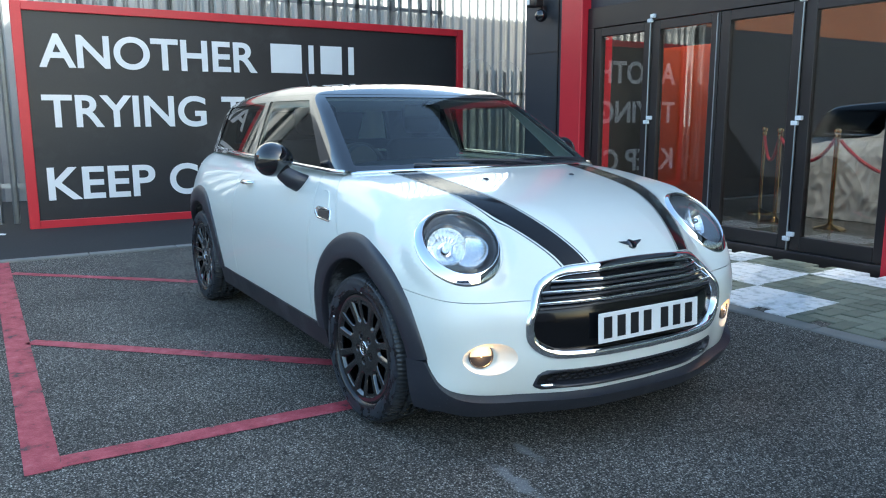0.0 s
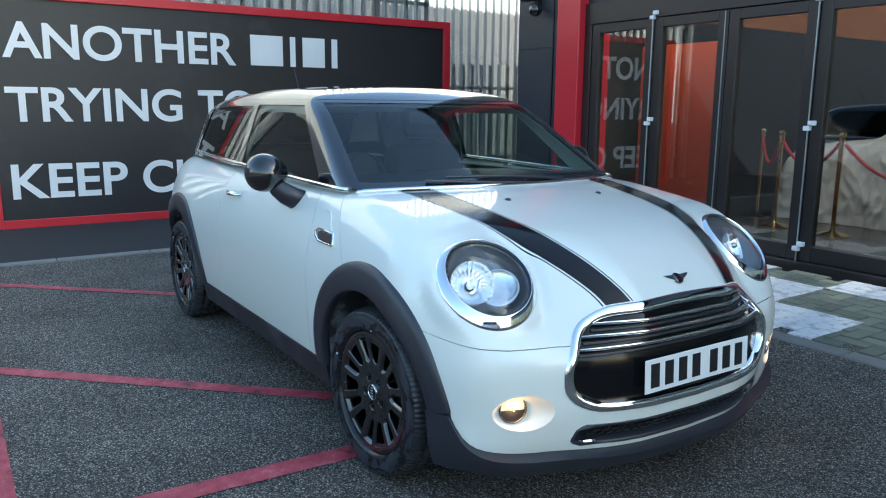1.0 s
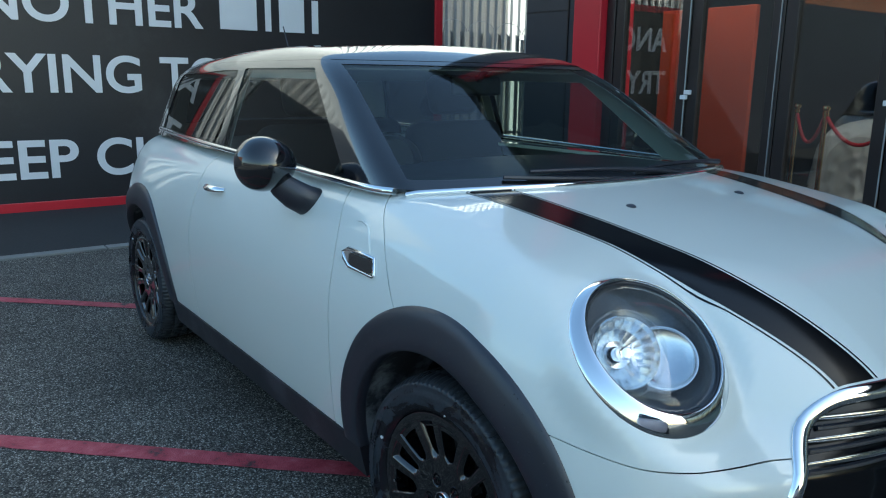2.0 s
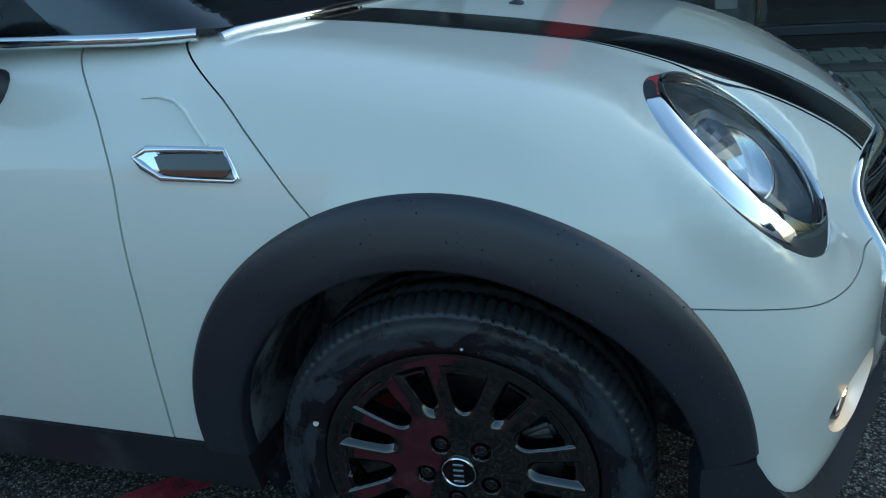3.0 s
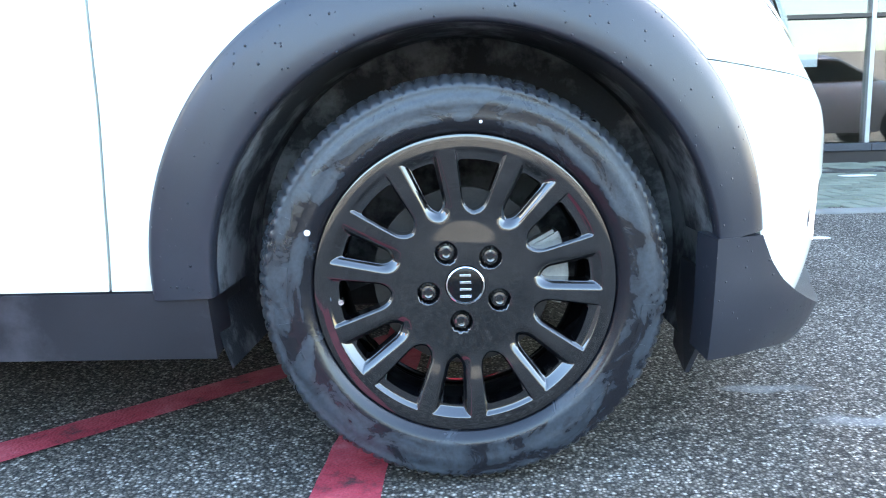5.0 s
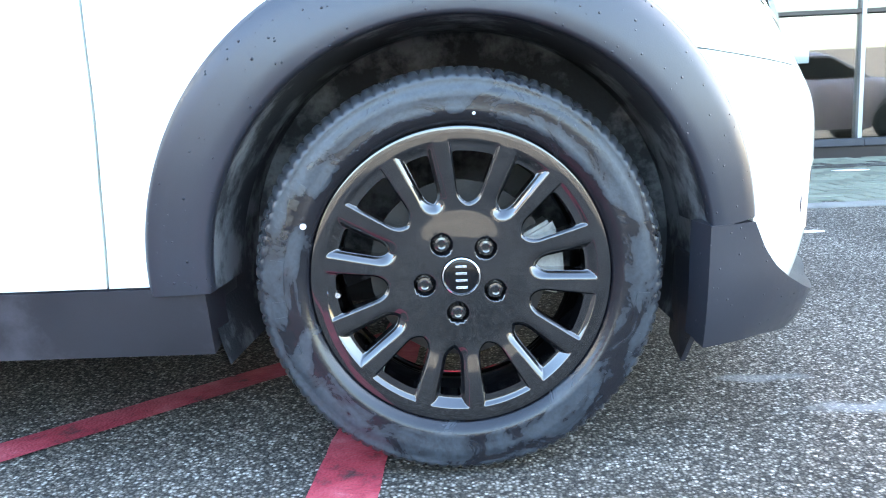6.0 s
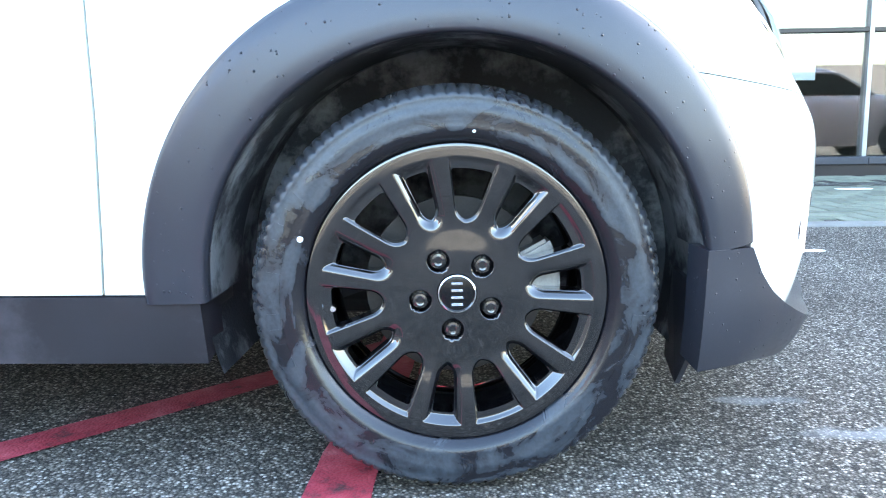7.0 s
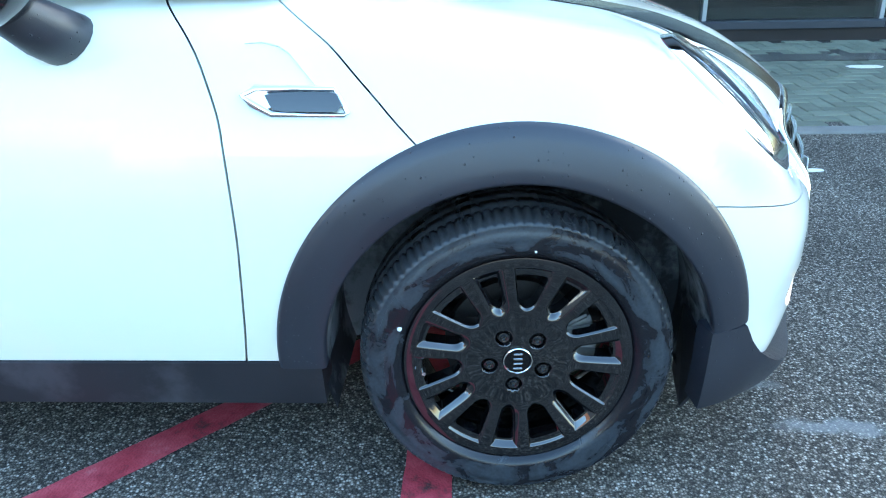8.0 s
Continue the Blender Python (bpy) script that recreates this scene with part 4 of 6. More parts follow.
def arch(P, front=True, add=0.0):
    x = P[:, 0] if front else -(P[:, 0] + BASE)
    dz = P[:, 2] - WHEEL_Z
    r = np.hypot(x, dz)
    return r - (arch_r(x / np.maximum(r, 1e-6)) + add)


door_x = curve_fn([0.28, 0.42, 0.60, 0.77, 0.87, 0.92, 0.98, 1.0], [-0.536, -0.520, -0.510, -0.520, -0.549, -0.575, -0.628, -0.648])
scuttle_x = curve_fn([0.74, 0.79, 0.82, 0.86, 0.906, 0.932, 0.98, 1.0], [-0.175, -0.222, -0.248, -0.285, -0.328, -0.362, -0.432, -0.462])


def door_line(P):
    return P[:, 0] - door_x(P[:, 2])


def scuttle_line(P):
    return P[:, 0] - scuttle_x(P[:, 2])


def cowl_line(P):
    return P[:, 0] - (-0.20 - 0.49 * P[:, 1] ** 2)


def belt(x):
    return 0.985 + 0.018 * np.clip(-0.5 - x, 0, 3)


def lamp_field(P, k=1.0):
    Q = np.stack([P[:, 0], -np.abs(P[:, 1]), P[:, 2]], 1) - np.array(LAMP_C)
    u, v, w = Q @ np.array(LAMP_U), Q @ np.array(LAMP_V), Q @ np.array(LAMP_N)
    d = np.hypot(u / (LAMP_R[0] * k), v / (LAMP_R[1] * k)) - 1
    return np.where(np.abs(w) < 0.3, d, 1.0) * 0.12


def grille_field(P, grow=0.0):
    """Rounded hexagon on the nose: wide waist, narrower top."""
    y, z = np.abs(P[:, 1]), P[:, 2]
    half = GR_HALF(np.clip(z, 0.37, 0.73)) + grow
    f = smax((y - half) * 0.85, z - 0.716 - grow + 0.02 * (y / 0.35) ** 2, 0.05)
    f = smax(f, 0.382 - grow - z, 0.09)
    return np.where(P[:, 0] > 0.3, f, 1.0)


GR_HALF = curve_fn([0.37, 0.42, 0.47, 0.51, 0.58, 0.63, 0.68, 0.73], [0.462, 0.490, 0.506, 0.507, 0.477, 0.440, 0.386, 0.32])


def intake_field(P, grow=0.0):
    y, z = np.abs(P[:, 1]), P[:, 2]
    f = smax(np.abs(z - 0.300) - 0.038 - grow, (y - 0.462 - grow + 0.25 * (z - 0.300)) * 0.9, 0.03)
    return np.where(P[:, 0] > 0.3, f, 1.0)


FOG_Y, FOG_Z, FOG_R = 0.622, 0.392, (0.088, 0.060)


def fog_field(P, grow=0.0):
    f = (np.hypot((np.abs(P[:, 1]) - FOG_Y) / FOG_R[0], (P[:, 2] - FOG_Z) / FOG_R[1]) - 1) * 0.06
    return np.where(P[:, 0] > 0.3, f, 1.0)


MIR = (-0.86, 0.888, 1.036)   # mirror shell's middle
def bump_z(P):
    return 0.625 - 0.15 * np.clip(P[:, 0] - 0.345, 0, 0.22)
def smooth01(t):
    t = np.clip(t, 0, 1)
    return t * t * (3 - 2 * t)
def lip_z(P):
    return 0.242 + np.minimum(0.131, 0.141 * np.exp(-(P[:, 0] - 0.436) / 0.044))


car = empty("hatchback_car", pose(0, 0, 0), "white three-door hatchback car with black roof, mirrors and bonnet stripes", "car")

panel("bonnet", body_f, BP, BQ, [lambda P: X(P) + 0.6, lambda P: scuttle_line(P) - G, lambda P: cowl_line(P) - G, lambda P: arch(P), lambda P: Z(P) - bump_z(P) - 0.0012,
                                 lambda P: lamp_field(P, 1.0), lambda P: grille_field(P, 0.0)], M_PAINT, car, "white clamshell bonnet")
panel("front_bumper", body_f, BP, BQ, [lambda P: X(P) - 0.1, lambda P: arch(P), lambda P: bump_z(P) - 0.0012 - Z(P), lambda P: Z(P) - lip_z(P), lambda P: grille_field(P, 0.0),
                                       lambda P: intake_field(P), lambda P: fog_field(P)], M_PAINT, car, "white front bumper")
panel("front_lip", body_f, BP, BQ, [lambda P: X(P) - 0.3, lambda P: X(P) - 0.362, lambda P: lip_z(P) - 0.0015 - Z(P), lambda P: Z(P) - 0.182 - 0.05 * np.maximum(0, X(P) - 0.37)], M_CLAD, car, "black plastic front lip", lift=lambda P: 0.0125 + 0.026 * smooth01((P[:, 0] - 0.45) / 0.09), depth=0.05)
for sgn, nm in ((-1, "right"), (1, "left")):
    S = lambda P, s=sgn: s * P[:, 1]
    panel("front_wing", body_f, BP, BQ, [S, lambda P: X(P) + 1.0, lambda P: 0.2 - X(P), lambda P: arch(P), lambda P: -scuttle_line(P) - G, lambda P: door_line(P) - G, lambda P: Z(P) - 0.311, lambda P: belt(X(P)) - Z(P)], M_PAINT, car, "white front wing panel")
    door = panel("door", body_f, BP, BQ, [S, lambda P: X(P) + 1.73 - G, lambda P: -door_line(P) - G, lambda P: Z(P) - 0.311, lambda P: belt(X(P)) - Z(P)], M_PAINT, car, "white car door")
    panel("rear_wing", body_f, BP, BQ, [S, lambda P: -X(P) - 1.73 - G, lambda P: X(P) + 2.93, lambda P: Z(P) - 0.311, lambda P: arch(P, False), lambda P: belt(X(P)) - Z(P)], M_PAINT, car, "white rear wing panel")
    panel("sill", body_f, BP, BQ, [S, lambda P: -X(P) - 0.385, lambda P: X(P) + 2.10, lambda P: 0.308 - Z(P), lambda P: Z(P) - 0.199], M_SILL, car, "dusty black plastic sill with paler patches", lift=0.004, depth=0.08)
panel("tailgate", body_f, BP, BQ, [lambda P: -X(P) - 2.5, lambda P: belt(X(P)) - Z(P), lambda P: Z(P) - 0.3, lambda P: -(X(P) + 2.93) - 2 * G], M_PAINT, car, "white tailgate")
panel("rear_valance", body_f, BP, BQ, [lambda P: -X(P) - 2.6, lambda P: 0.297 - Z(P), lambda P: Z(P) - 0.18, lambda P: arch(P, False)], M_CLAD, car, "black rear valance")

# stripes on the bonnet
stripe_in = curve_fn([-0.5, -0.19, 0.05, 0.225, 0.39, 0.66], [0.458, 0.432, 0.406, 0.383, 0.343, 0.242])
stripe_out = curve_fn([-0.5, -0.2, 0.06, 0.28, 0.4, 0.64], [0.565, 0.540, 0.513, 0.476, 0.436, 0.318])
for sgn in (-1, 1):
    S = lambda P, s=sgn: s * P[:, 1]
    base_c = [S, lambda P: X(P) + 0.6, lambda P: cowl_line(P) - 0.012, lambda P: Z(P) - 0.66, lambda P: grille_field(P, 0.006)]
    panel("bonnet_stripe", body_f, BP, BQ, base_c + [lambda P: A(P) - stripe_in(X(P)), lambda P: stripe_out(X(P)) - A(P)], M_STRIPE, car, "black bonnet stripe", lift=0.0012, depth=0.001)
    for off in (-0.009, 0.006):
        fn = stripe_in if off < 0 else stripe_out
        panel("stripe_edge", body_f, BP, BQ, base_c + [lambda P, f=fn, o=off: A(P) - f(X(P)) - o, lambda P, f=fn, o=off: f(X(P)) + o + 0.003 - A(P)], M_STRIPE, car, "thin black pinstripe", lift=0.0012, depth=0.001)

# wheel arch cladding: a band round each wheel, curled in at its inner edge
def arch_trim(cx, front, sgn, a0, a1):
    al = np.radians(np.linspace(a0, a1, max(4, int((a1 - a0) * 0.6))))
    rad = np.array([0.0, 0.08, 0.3, 0.7, 0.95, 1.0])
    V, nj = [], 0
    for a in al:
        c, s = math.cos(a), math.sin(a)
        ro = float(arch_r(c)) + 0.003
        ri = 0.374
        pts = [(ro + (ri - ro) * t, 0.0) for t in rad]
        row = []
        for r, _ in pts:
            row.append((cx + (r * c if front else -r * c), WHEEL_Z + r * s))
        V.append(row)
    arr = np.array(V)
    n, m = arr.shape[:2]
    flat = arr.reshape(-1, 2)
    O = np.stack([flat[:, 0], np.zeros(len(flat)), flat[:, 1]], 1)
    Y = np.abs(cast(body_f, O, np.tile((0, -1.0, 0), (len(O), 1)), 1.2)[:, 1]).reshape(n, m)
    lift = np.array([0.003, 0.010, 0.0125, 0.0125, 0.0115, 0.0085])
    Y = Y + lift
    P = np.stack([arr[..., 0], Y, arr[..., 1]], -1)
    first = P[:, :1].copy(); first[:, :, 1] -= 0.012
    inner = P[:, -1:].copy(); inner[:, :, 1] -= 0.03
    inner2 = P[:, -1:].copy(); inner2[:, :, 1] = 0.66
    P = np.concatenate([first, P, inner, inner2], 1)
    P[..., 1] *= sgn
    for name, Q, mat, label in (("arch_trim", P[:, :-1], M_CLAD, "black plastic wheel arch trim"), ("arch_return", P[:, -2:], M_LINER, "dusty inner edge of the wheel arch")):
        faces = grid_quads(n, Q.shape[1])
        if (sgn < 0) != front:
            faces = faces[:, ::-1]
        mesh_ob(name, Q.reshape(-1, 3), faces, mat, car, label, smooth=True)


for sgn in (-1, 1):
    arch_trim(0.0, True, sgn, 8.7, 181.4)
    arch_trim(-BASE, False, sgn, -8.0, 181.4)

# cabin shell
SCREEN_TOP = 1.352
def screen_cut(P):
    return 0.690 - 0.31 * (Z(P) - 1.0) - A(P)
def side_glass(P, x0, x1, top=1.325):
    """Positive inside the side window between the two leaning edges."""
    x, z = P[:, 0], P[:, 2]
    f = np.minimum(x0 - 1.28 * (z - 1.0) - x, x - x1 - 0.0 * z)
    f = np.minimum(f, top - 0.03 * np.maximum(0, -x - 1.9) - z)
    return np.minimum(f, z - belt(x) - 0.012)
def front_win(P):
    return np.minimum(side_glass(P, -0.64, -1.655), np.where(A(P) > 0.4, 1, -1))
def rear_win(P):
    f = np.minimum(-1.725 - X(P), X(P) + 2.665 - 0.35 * (Z(P) - 1.0))
    f = np.minimum(f, 1.318 - 0.03 * np.maximum(0, -X(P) - 1.9) - Z(P))
    return np.minimum(np.minimum(f, Z(P) - belt(X(P)) - 0.012), np.where(A(P) > 0.35, 1, -1))
def front_part(P):
    return X(P) + 1.35
def back_glass(P):
    return np.minimum(np.minimum(0.50 - A(P), 1.30 - Z(P)), np.minimum(Z(P) - 1.06, -2.55 - X(P)))

up = lambda P: Z(P) - 1.001
panel("roof", cabin_f, CP, CQ, [lambda P: Z(P) - 1.352 + 0.06 * np.maximum(0, -X(P) - 2.0)], M_BLACK, car, "gloss black roof")
panel("pillar_frame", cabin_f, CP, CQ, [up, lambda P: 1.3515 - 0.06 * np.maximum(0, -X(P) - 2.0) - Z(P), lambda P: -np.minimum(np.minimum(screen_cut(P), 1.3515 - Z(P)), front_part(P)), lambda P: -front_win(P), lambda P: -rear_win(P), lambda P: -back_glass(P)], M_BLACK, car, "gloss black window pillars")
ws = panel("windscreen", cabin_f, CP, CQ, [up, lambda P: 1.3515 - Z(P), screen_cut, front_part], M_GLASS, car, "clear windscreen glass", lift=-0.003, depth=0.004)
for sgn in (-1, 1):
    S = lambda P, s=sgn: s * P[:, 1] - 0.2
    for fn, nm, mt in ((front_win, "door_window", M_SIDEGLASS), (rear_win, "rear_side_window", M_DARKGLASS)):
        w = panel(nm, cabin_f, CP, CQ, [S, fn], mt, car, "side window glass", lift=-0.004, depth=0.004)
        w.visible_shadow = False
bgp = panel("rear_window", cabin_f, CP, CQ, [back_glass], M_DARKGLASS, car, "tinted rear window", lift=-0.004, depth=0.004)
ws.visible_shadow = bgp.visible_shadow = False

# ---- car: lamps, grille, trim ----
def ring_points(rho, n, lift, sgn=-1):
    """Points on the skin round the headlamp ellipse at the share rho of its size."""
    t = np.linspace(0, 2 * np.pi, n, endpoint=False)
    c, u, v, nn = (np.array(k) for k in (LAMP_C, LAMP_U, LAMP_V, LAMP_N))
    Q = c + rho * (np.cos(t)[:, None] * u * LAMP_R[0] + np.sin(t)[:, None] * v * LAMP_R[1])
    s = np.clip((1.03 - rho) / 0.13, 0, 1)
    Q = Q + s * (-0.009 * u + 0.010 * v)
    if rho > 1.05:
        P = cast(body_f, Q - 0.14 * nn, np.tile(nn, (n, 1)), 0.4) + lift * nn
    else:
        P = Q + (lamp_dome((Q - c) @ u, (Q - c) @ v) + lift)[:, None] * nn
    if sgn > 0:
        P[:, 1] *= -1
    return P


def lamp_sheet(name, prof, n, mat, parent, sgn, label, normal_out=True):
    """A ring or dish round the lamp: prof holds (rho, lift)."""
    rows = [ring_points(r, n, l, sgn) for r, l in prof]
    V = np.concatenate(rows)
    f = grid_quads(len(prof), n, True)
    a = np.cross(V[f[0][1]] - V[f[0][0]], V[f[0][2]] - V[f[0][0]])
    nn = np.array(LAMP_N) * np.array((1, -sgn, 1))
    if (a @ nn < 0) == normal_out:
        f = f[:, ::-1]
    return mesh_ob(name, V, f, mat, parent, label, smooth=True)


for sgn in (-1, 1):
    lamp = new("headlamp"); lamp.parent = car
    tagged(lamp, "oval headlamp with wide chrome ring")
    lamp_sheet("chrome_ring", [(1.056, -0.010), (1.052, 0.001), (1.045, 0.002), (1.036, 0.0035), (1.022, 0.0052), (0.96, 0.0105), (0.908, 0.0145), (0.896, 0.0140), (0.888, 0.006), (0.884, -0.02)], 96, M_CHROME, lamp, sgn, "wide chrome ring")
    lamp_sheet("seal", [(0.888, 0.0), (0.882, 0.0045), (0.868, 0.004), (0.860, -0.004)], 96, M_CLAD, lamp, sgn, "black rubber seal")
    lens = lamp_sheet("lens", [(0.870, -0.002), (0.83, 0.0045), (0.70, 0.009), (0.5, 0.013), (0.25, 0.015), (0.02, 0.0155)], 64, M_LENS, lamp, sgn, "clear lens")
    lens.visible_shadow = False
    lamp_sheet("bowl", [(0.875, -0.006), (0.83, -0.03), (0.74, -0.062), (0.5, -0.092), (0.02, -0.10)], 64, M_DARKLAMP, lamp, sgn, "dark lamp bowl")
    # outer reflector with its light tube, and the plain round inner reflector
    nn = Vector(LAMP_N)
    for off_u, off_v, deep, aim, kinds in (
            (-0.026, -0.036, 0.020, (0.82, -0.38, 0.42), (("reflector", [(0.004, -0.030), (0.028, -0.024), (0.050, -0.008), (0.066, 0.013), (0.072, 0.024), (0.075, 0.020)], M_SILVER, "bright faceted reflector"),
                                                           ("light_tube", [(0.076, 0.0), (0.079, 0.016), (0.082, 0.026), (0.086, 0.026), (0.088, 0.014), (0.087, 0.0)], M_LENS, "clear ring light tube"),
                                                           ("bulb_shield", [(0.0, 0.028), (0.010, 0.027), (0.014, 0.019), (0.014, -0.02)], M_CHROME, "small chrome bulb shield"))),
            (0.016, 0.044, 0.030, (0.56, -0.48, 0.67), (("inner_reflector", [(0.0, -0.012), (0.020, -0.010), (0.042, -0.004), (0.060, 0.006), (0.064, 0.010), (0.066, 0.006)], M_SILVER, "plain round silver reflector"),
                                                         ("reflector_rim", [(0.0655, 0.004), (0.0670, 0.012), (0.0690, 0.012), (0.0700, -0.004)], M_CHROME, "thin chrome rim")))):
        base = Vector(LAMP_C) + LAMP_U * off_u + LAMP_V * off_v - nn * deep
        turn = Vector(aim).normalized().to_track_quat('Z', 'Y').to_matrix().to_4x4()
        for nm, prof, mt, lb in kinds:
            bm = lathe(prof, 22 if nm == "reflector" else 44)
            m = Matrix.Translation(base) @ turn
            for v in bm.verts:
                p = m @ v.co
                v.co = (p.x, p.y if sgn < 0 else -p.y, p.z)
            if sgn > 0:
                bmesh.ops.reverse_faces(bm, faces=bm.faces)
            o = part(nm, bm, mt, lamp, lb, nm != "reflector")
            if nm == "light_tube":
                o.visible_shadow = False

# grille outline by angle round its middle
GR_Z = 0.55
def outline(field, zc, n, grow):
    t = np.linspace(0, 2 * np.pi, n, endpoint=False)
    lo, hi = np.zeros(n), np.full(n, 0.8)
    for _ in range(30):
        m = (lo + hi) / 2
        P = np.stack([np.full(n, 0.7), m * np.sin(t), zc + m * np.cos(t)], 1)
        ins = field(P, grow) < 0
        lo, hi = np.where(ins, m, lo), np.where(ins, hi, m)
    return lo * np.sin(t), zc + lo * np.cos(t)


def skin_x(y, z, lift=0.0):
    O = np.stack([np.zeros(len(y)), y, z], 1)
    P = cast(body_f, O, np.tile((1.0, 0, 0), (len(y), 1)), 1.2)
    return P + lift * grad(body_f, P)


def outline_ring(name, field, zc, prof, n, mat, parent, label):
    rows = []
    for grow, lift in prof:
        y, z = outline(field, zc, n, grow)
        rows.append(skin_x(y, z, lift))
    V = np.concatenate(rows)
    f = grid_quads(len(prof), n, True)
    if np.cross(V[f[0][1]] - V[f[0][0]], V[f[0][2]] - V[f[0][0]])[0] < 0:
        f = f[:, ::-1]
    return mesh_ob(name, V, f, mat, parent, label, smooth=True)


grille = new("grille"); grille.parent = car
tagged(grille, "black hexagonal radiator grille with chrome surround")
outline_ring("surround", grille_field, GR_Z, [(0.003, -0.012), (0.002, 0.004), (-0.003, 0.007), (-0.013, 0.009), (-0.024, 0.006), (-0.028, 0.0), (-0.029, -0.03)], 160, M_CHROME, grille, "polished chrome surround")
panel("backing", body_f, BP, BQ, [lambda P: X(P) - 0.3, lambda P: 0.004 - grille_field(P, -0.018)], M_GRILLE, grille, "gloss black grille panel", lift=-0.020, depth=0.01)
for z, hw in ((0.582, 0.452), (0.617, 0.425), (0.651, 0.385)):
    y = np.linspace(-hw, hw, 41)
    pts = skin_x(y, np.full(41, z) + 0.009 * (1 - (y / hw) ** 2), -0.004)
    part("slat", tube([tuple(p) for p in pts], [0.0035 + 0.0065 * math.sin(math.pi * (i + 0.5) / 41) ** 0.35 for i in range(41)], 10, flat=0.75), M_CHROME, grille, "horizontal chrome slat", True)
    # Black bar behind each slat draws the shade below it.
    pts2 = skin_x(y, np.full(41, z - 0.014) + 0.009 * (1 - (y / hw) ** 2), -0.016)
    part("slat_shadow_bar", tube([tuple(p) for p in pts2], 0.006, 6), M_CLAD, grille, "black bar drawn as the shade under the slat")

intake = new("lower_intake"); intake.parent = car
tagged(intake, "low black air intake with chrome ends")
outline_ring("intake_frame", intake_field, 0.300, [(0.003, -0.008), (0.001, 0.003), (-0.006, 0.004), (-0.009, -0.004), (-0.010, -0.03)], 140, M_CLAD, intake, "black intake frame")
panel("backing", body_f, BP, BQ, [lambda P: X(P) - 0.3, lambda P: 0.002 - intake_field(P, -0.004)], M_UNDER, intake, "dark intake back", lift=-0.03, depth=0.005)
for s in (-1, 1):
    y = np.linspace(0.385, 0.438, 12) * s
    part("chrome_lip", tube([tuple(p) for p in skin_x(y, np.full(12, 0.274), -0.004)], [0.002, 0.004, 0.006, 0.007, 0.0075, 0.0075, 0.0075, 0.0075, 0.0075, 0.0075, 0.007, 0.006], 8), M_CHROME, intake, "chrome end piece of the intake", True)
hole = bmesh.new()
for r in range(3):
    for k in range(26):
        yy = -0.40 + k * 0.032 + (0.016 if r % 2 else 0)
        p = skin_x(np.array([yy]), np.array([0.291 + r * 0.014]), -0.018)[0]
        box(hole, p[0] - 0.004, p[0] + 0.004, yy - 0.011, yy + 0.011, p[2] - 0.0022, p[2] + 0.0022)
tagged(part("honeycomb_mesh", hole, M_CLAD, intake, "fine black honeycomb mesh"), kind="stuff")

# fog lamps in concave scoops
def fog_outline(rho, n, sink):
    t = np.linspace(0, 2 * np.pi, n, endpoint=False)
    P = skin_x(-FOG_Y + rho * FOG_R[0] * np.cos(t), FOG_Z + rho * FOG_R[1] * np.sin(t), 0.0)
    return P - np.array((0.75, -0.55, 0.0)) * sink


for sgn in (-1, 1):
    fog = new("fog_lamp"); fog.parent = car
    tagged(fog, "round fog lamp, lit warm, in a white scoop")
    rows = [fog_outline(r, 64, s) for r, s in ((1.0, 0.0), (0.96, 0.004), (0.85, 0.013), (0.6, 0.026), (0.3, 0.033), (0.02, 0.035))]
    V = np.concatenate(rows)
    if sgn > 0:
        V = V * np.array((1, -1, 1))
    f = grid_quads(6, 64, True)
    if np.cross(V[f[0][1]] - V[f[0][0]], V[f[0][2]] - V[f[0][0]])[0] < 0:
        f = f[:, ::-1]
    mesh_ob("scoop", V, f, M_PAINT, fog, "white concave scoop", smooth=True)
    c = fog_outline(0.0, 1, 0.006)[0] + np.array((-0.034, -0.026, 0.008))
    m = Matrix.Translation(Vector(c)) @ Vector((0.93, -0.35, 0.0)).to_track_quat('Z', 'Y').to_matrix().to_4x4()
    for nm, prof, mt, lb in (("bezel", [(0.041, -0.05), (0.042, 0.006), (0.0435, 0.008), (0.045, 0.005), (0.0455, -0.05)], M_CLAD, "black bezel"),
                             ("reflector", [(0.003, -0.030), (0.022, -0.022), (0.034, -0.008), (0.041, 0.004)], M_SILVER, "silver reflector"),
                             ("bulb", [(0.0, 0.002), (0.007, 0.0), (0.010, -0.006), (0.009, -0.026)], M_FOG, "glowing bulb"),
                             ("shade", [(0.0, 0.0025), (0.040, 0.0025), (0.040, 0.0005), (0.0, 0.0005)], M_CLAD, "dark lower half of the lamp"),
                             ("lens", [(0.042, 0.005), (0.03, 0.011), (0.015, 0.0135), (0.0, 0.014)], M_LENS, "clear lens")):
        bm = lathe(prof, 36)
        for v in bm.verts:
            if nm == "bulb":
                v.co.y += 0.012
            if nm == "shade":
                v.co.y = min(v.co.y, -0.002)
            p = m @ v.co
            v.co = (p.x, p.y if sgn < 0 else -p.y, p.z)
        bmesh.ops.recalc_face_normals(bm, faces=bm.faces)
        o = part(nm, bm, mt, fog, lb, True)
        if nm == "lens":
            o.visible_shadow = False
    li = new("fog_light", bpy.data.lights.new("fog_light", 'POINT'))
    li.data.energy, li.data.color, li.data.shadow_soft_size = 0.08, (1.0, 0.50, 0.18), 0.008
    p = m @ Vector((0, 0, 0.024))
    li.matrix_world = pose(p.x, p.y if sgn < 0 else -p.y, p.z)

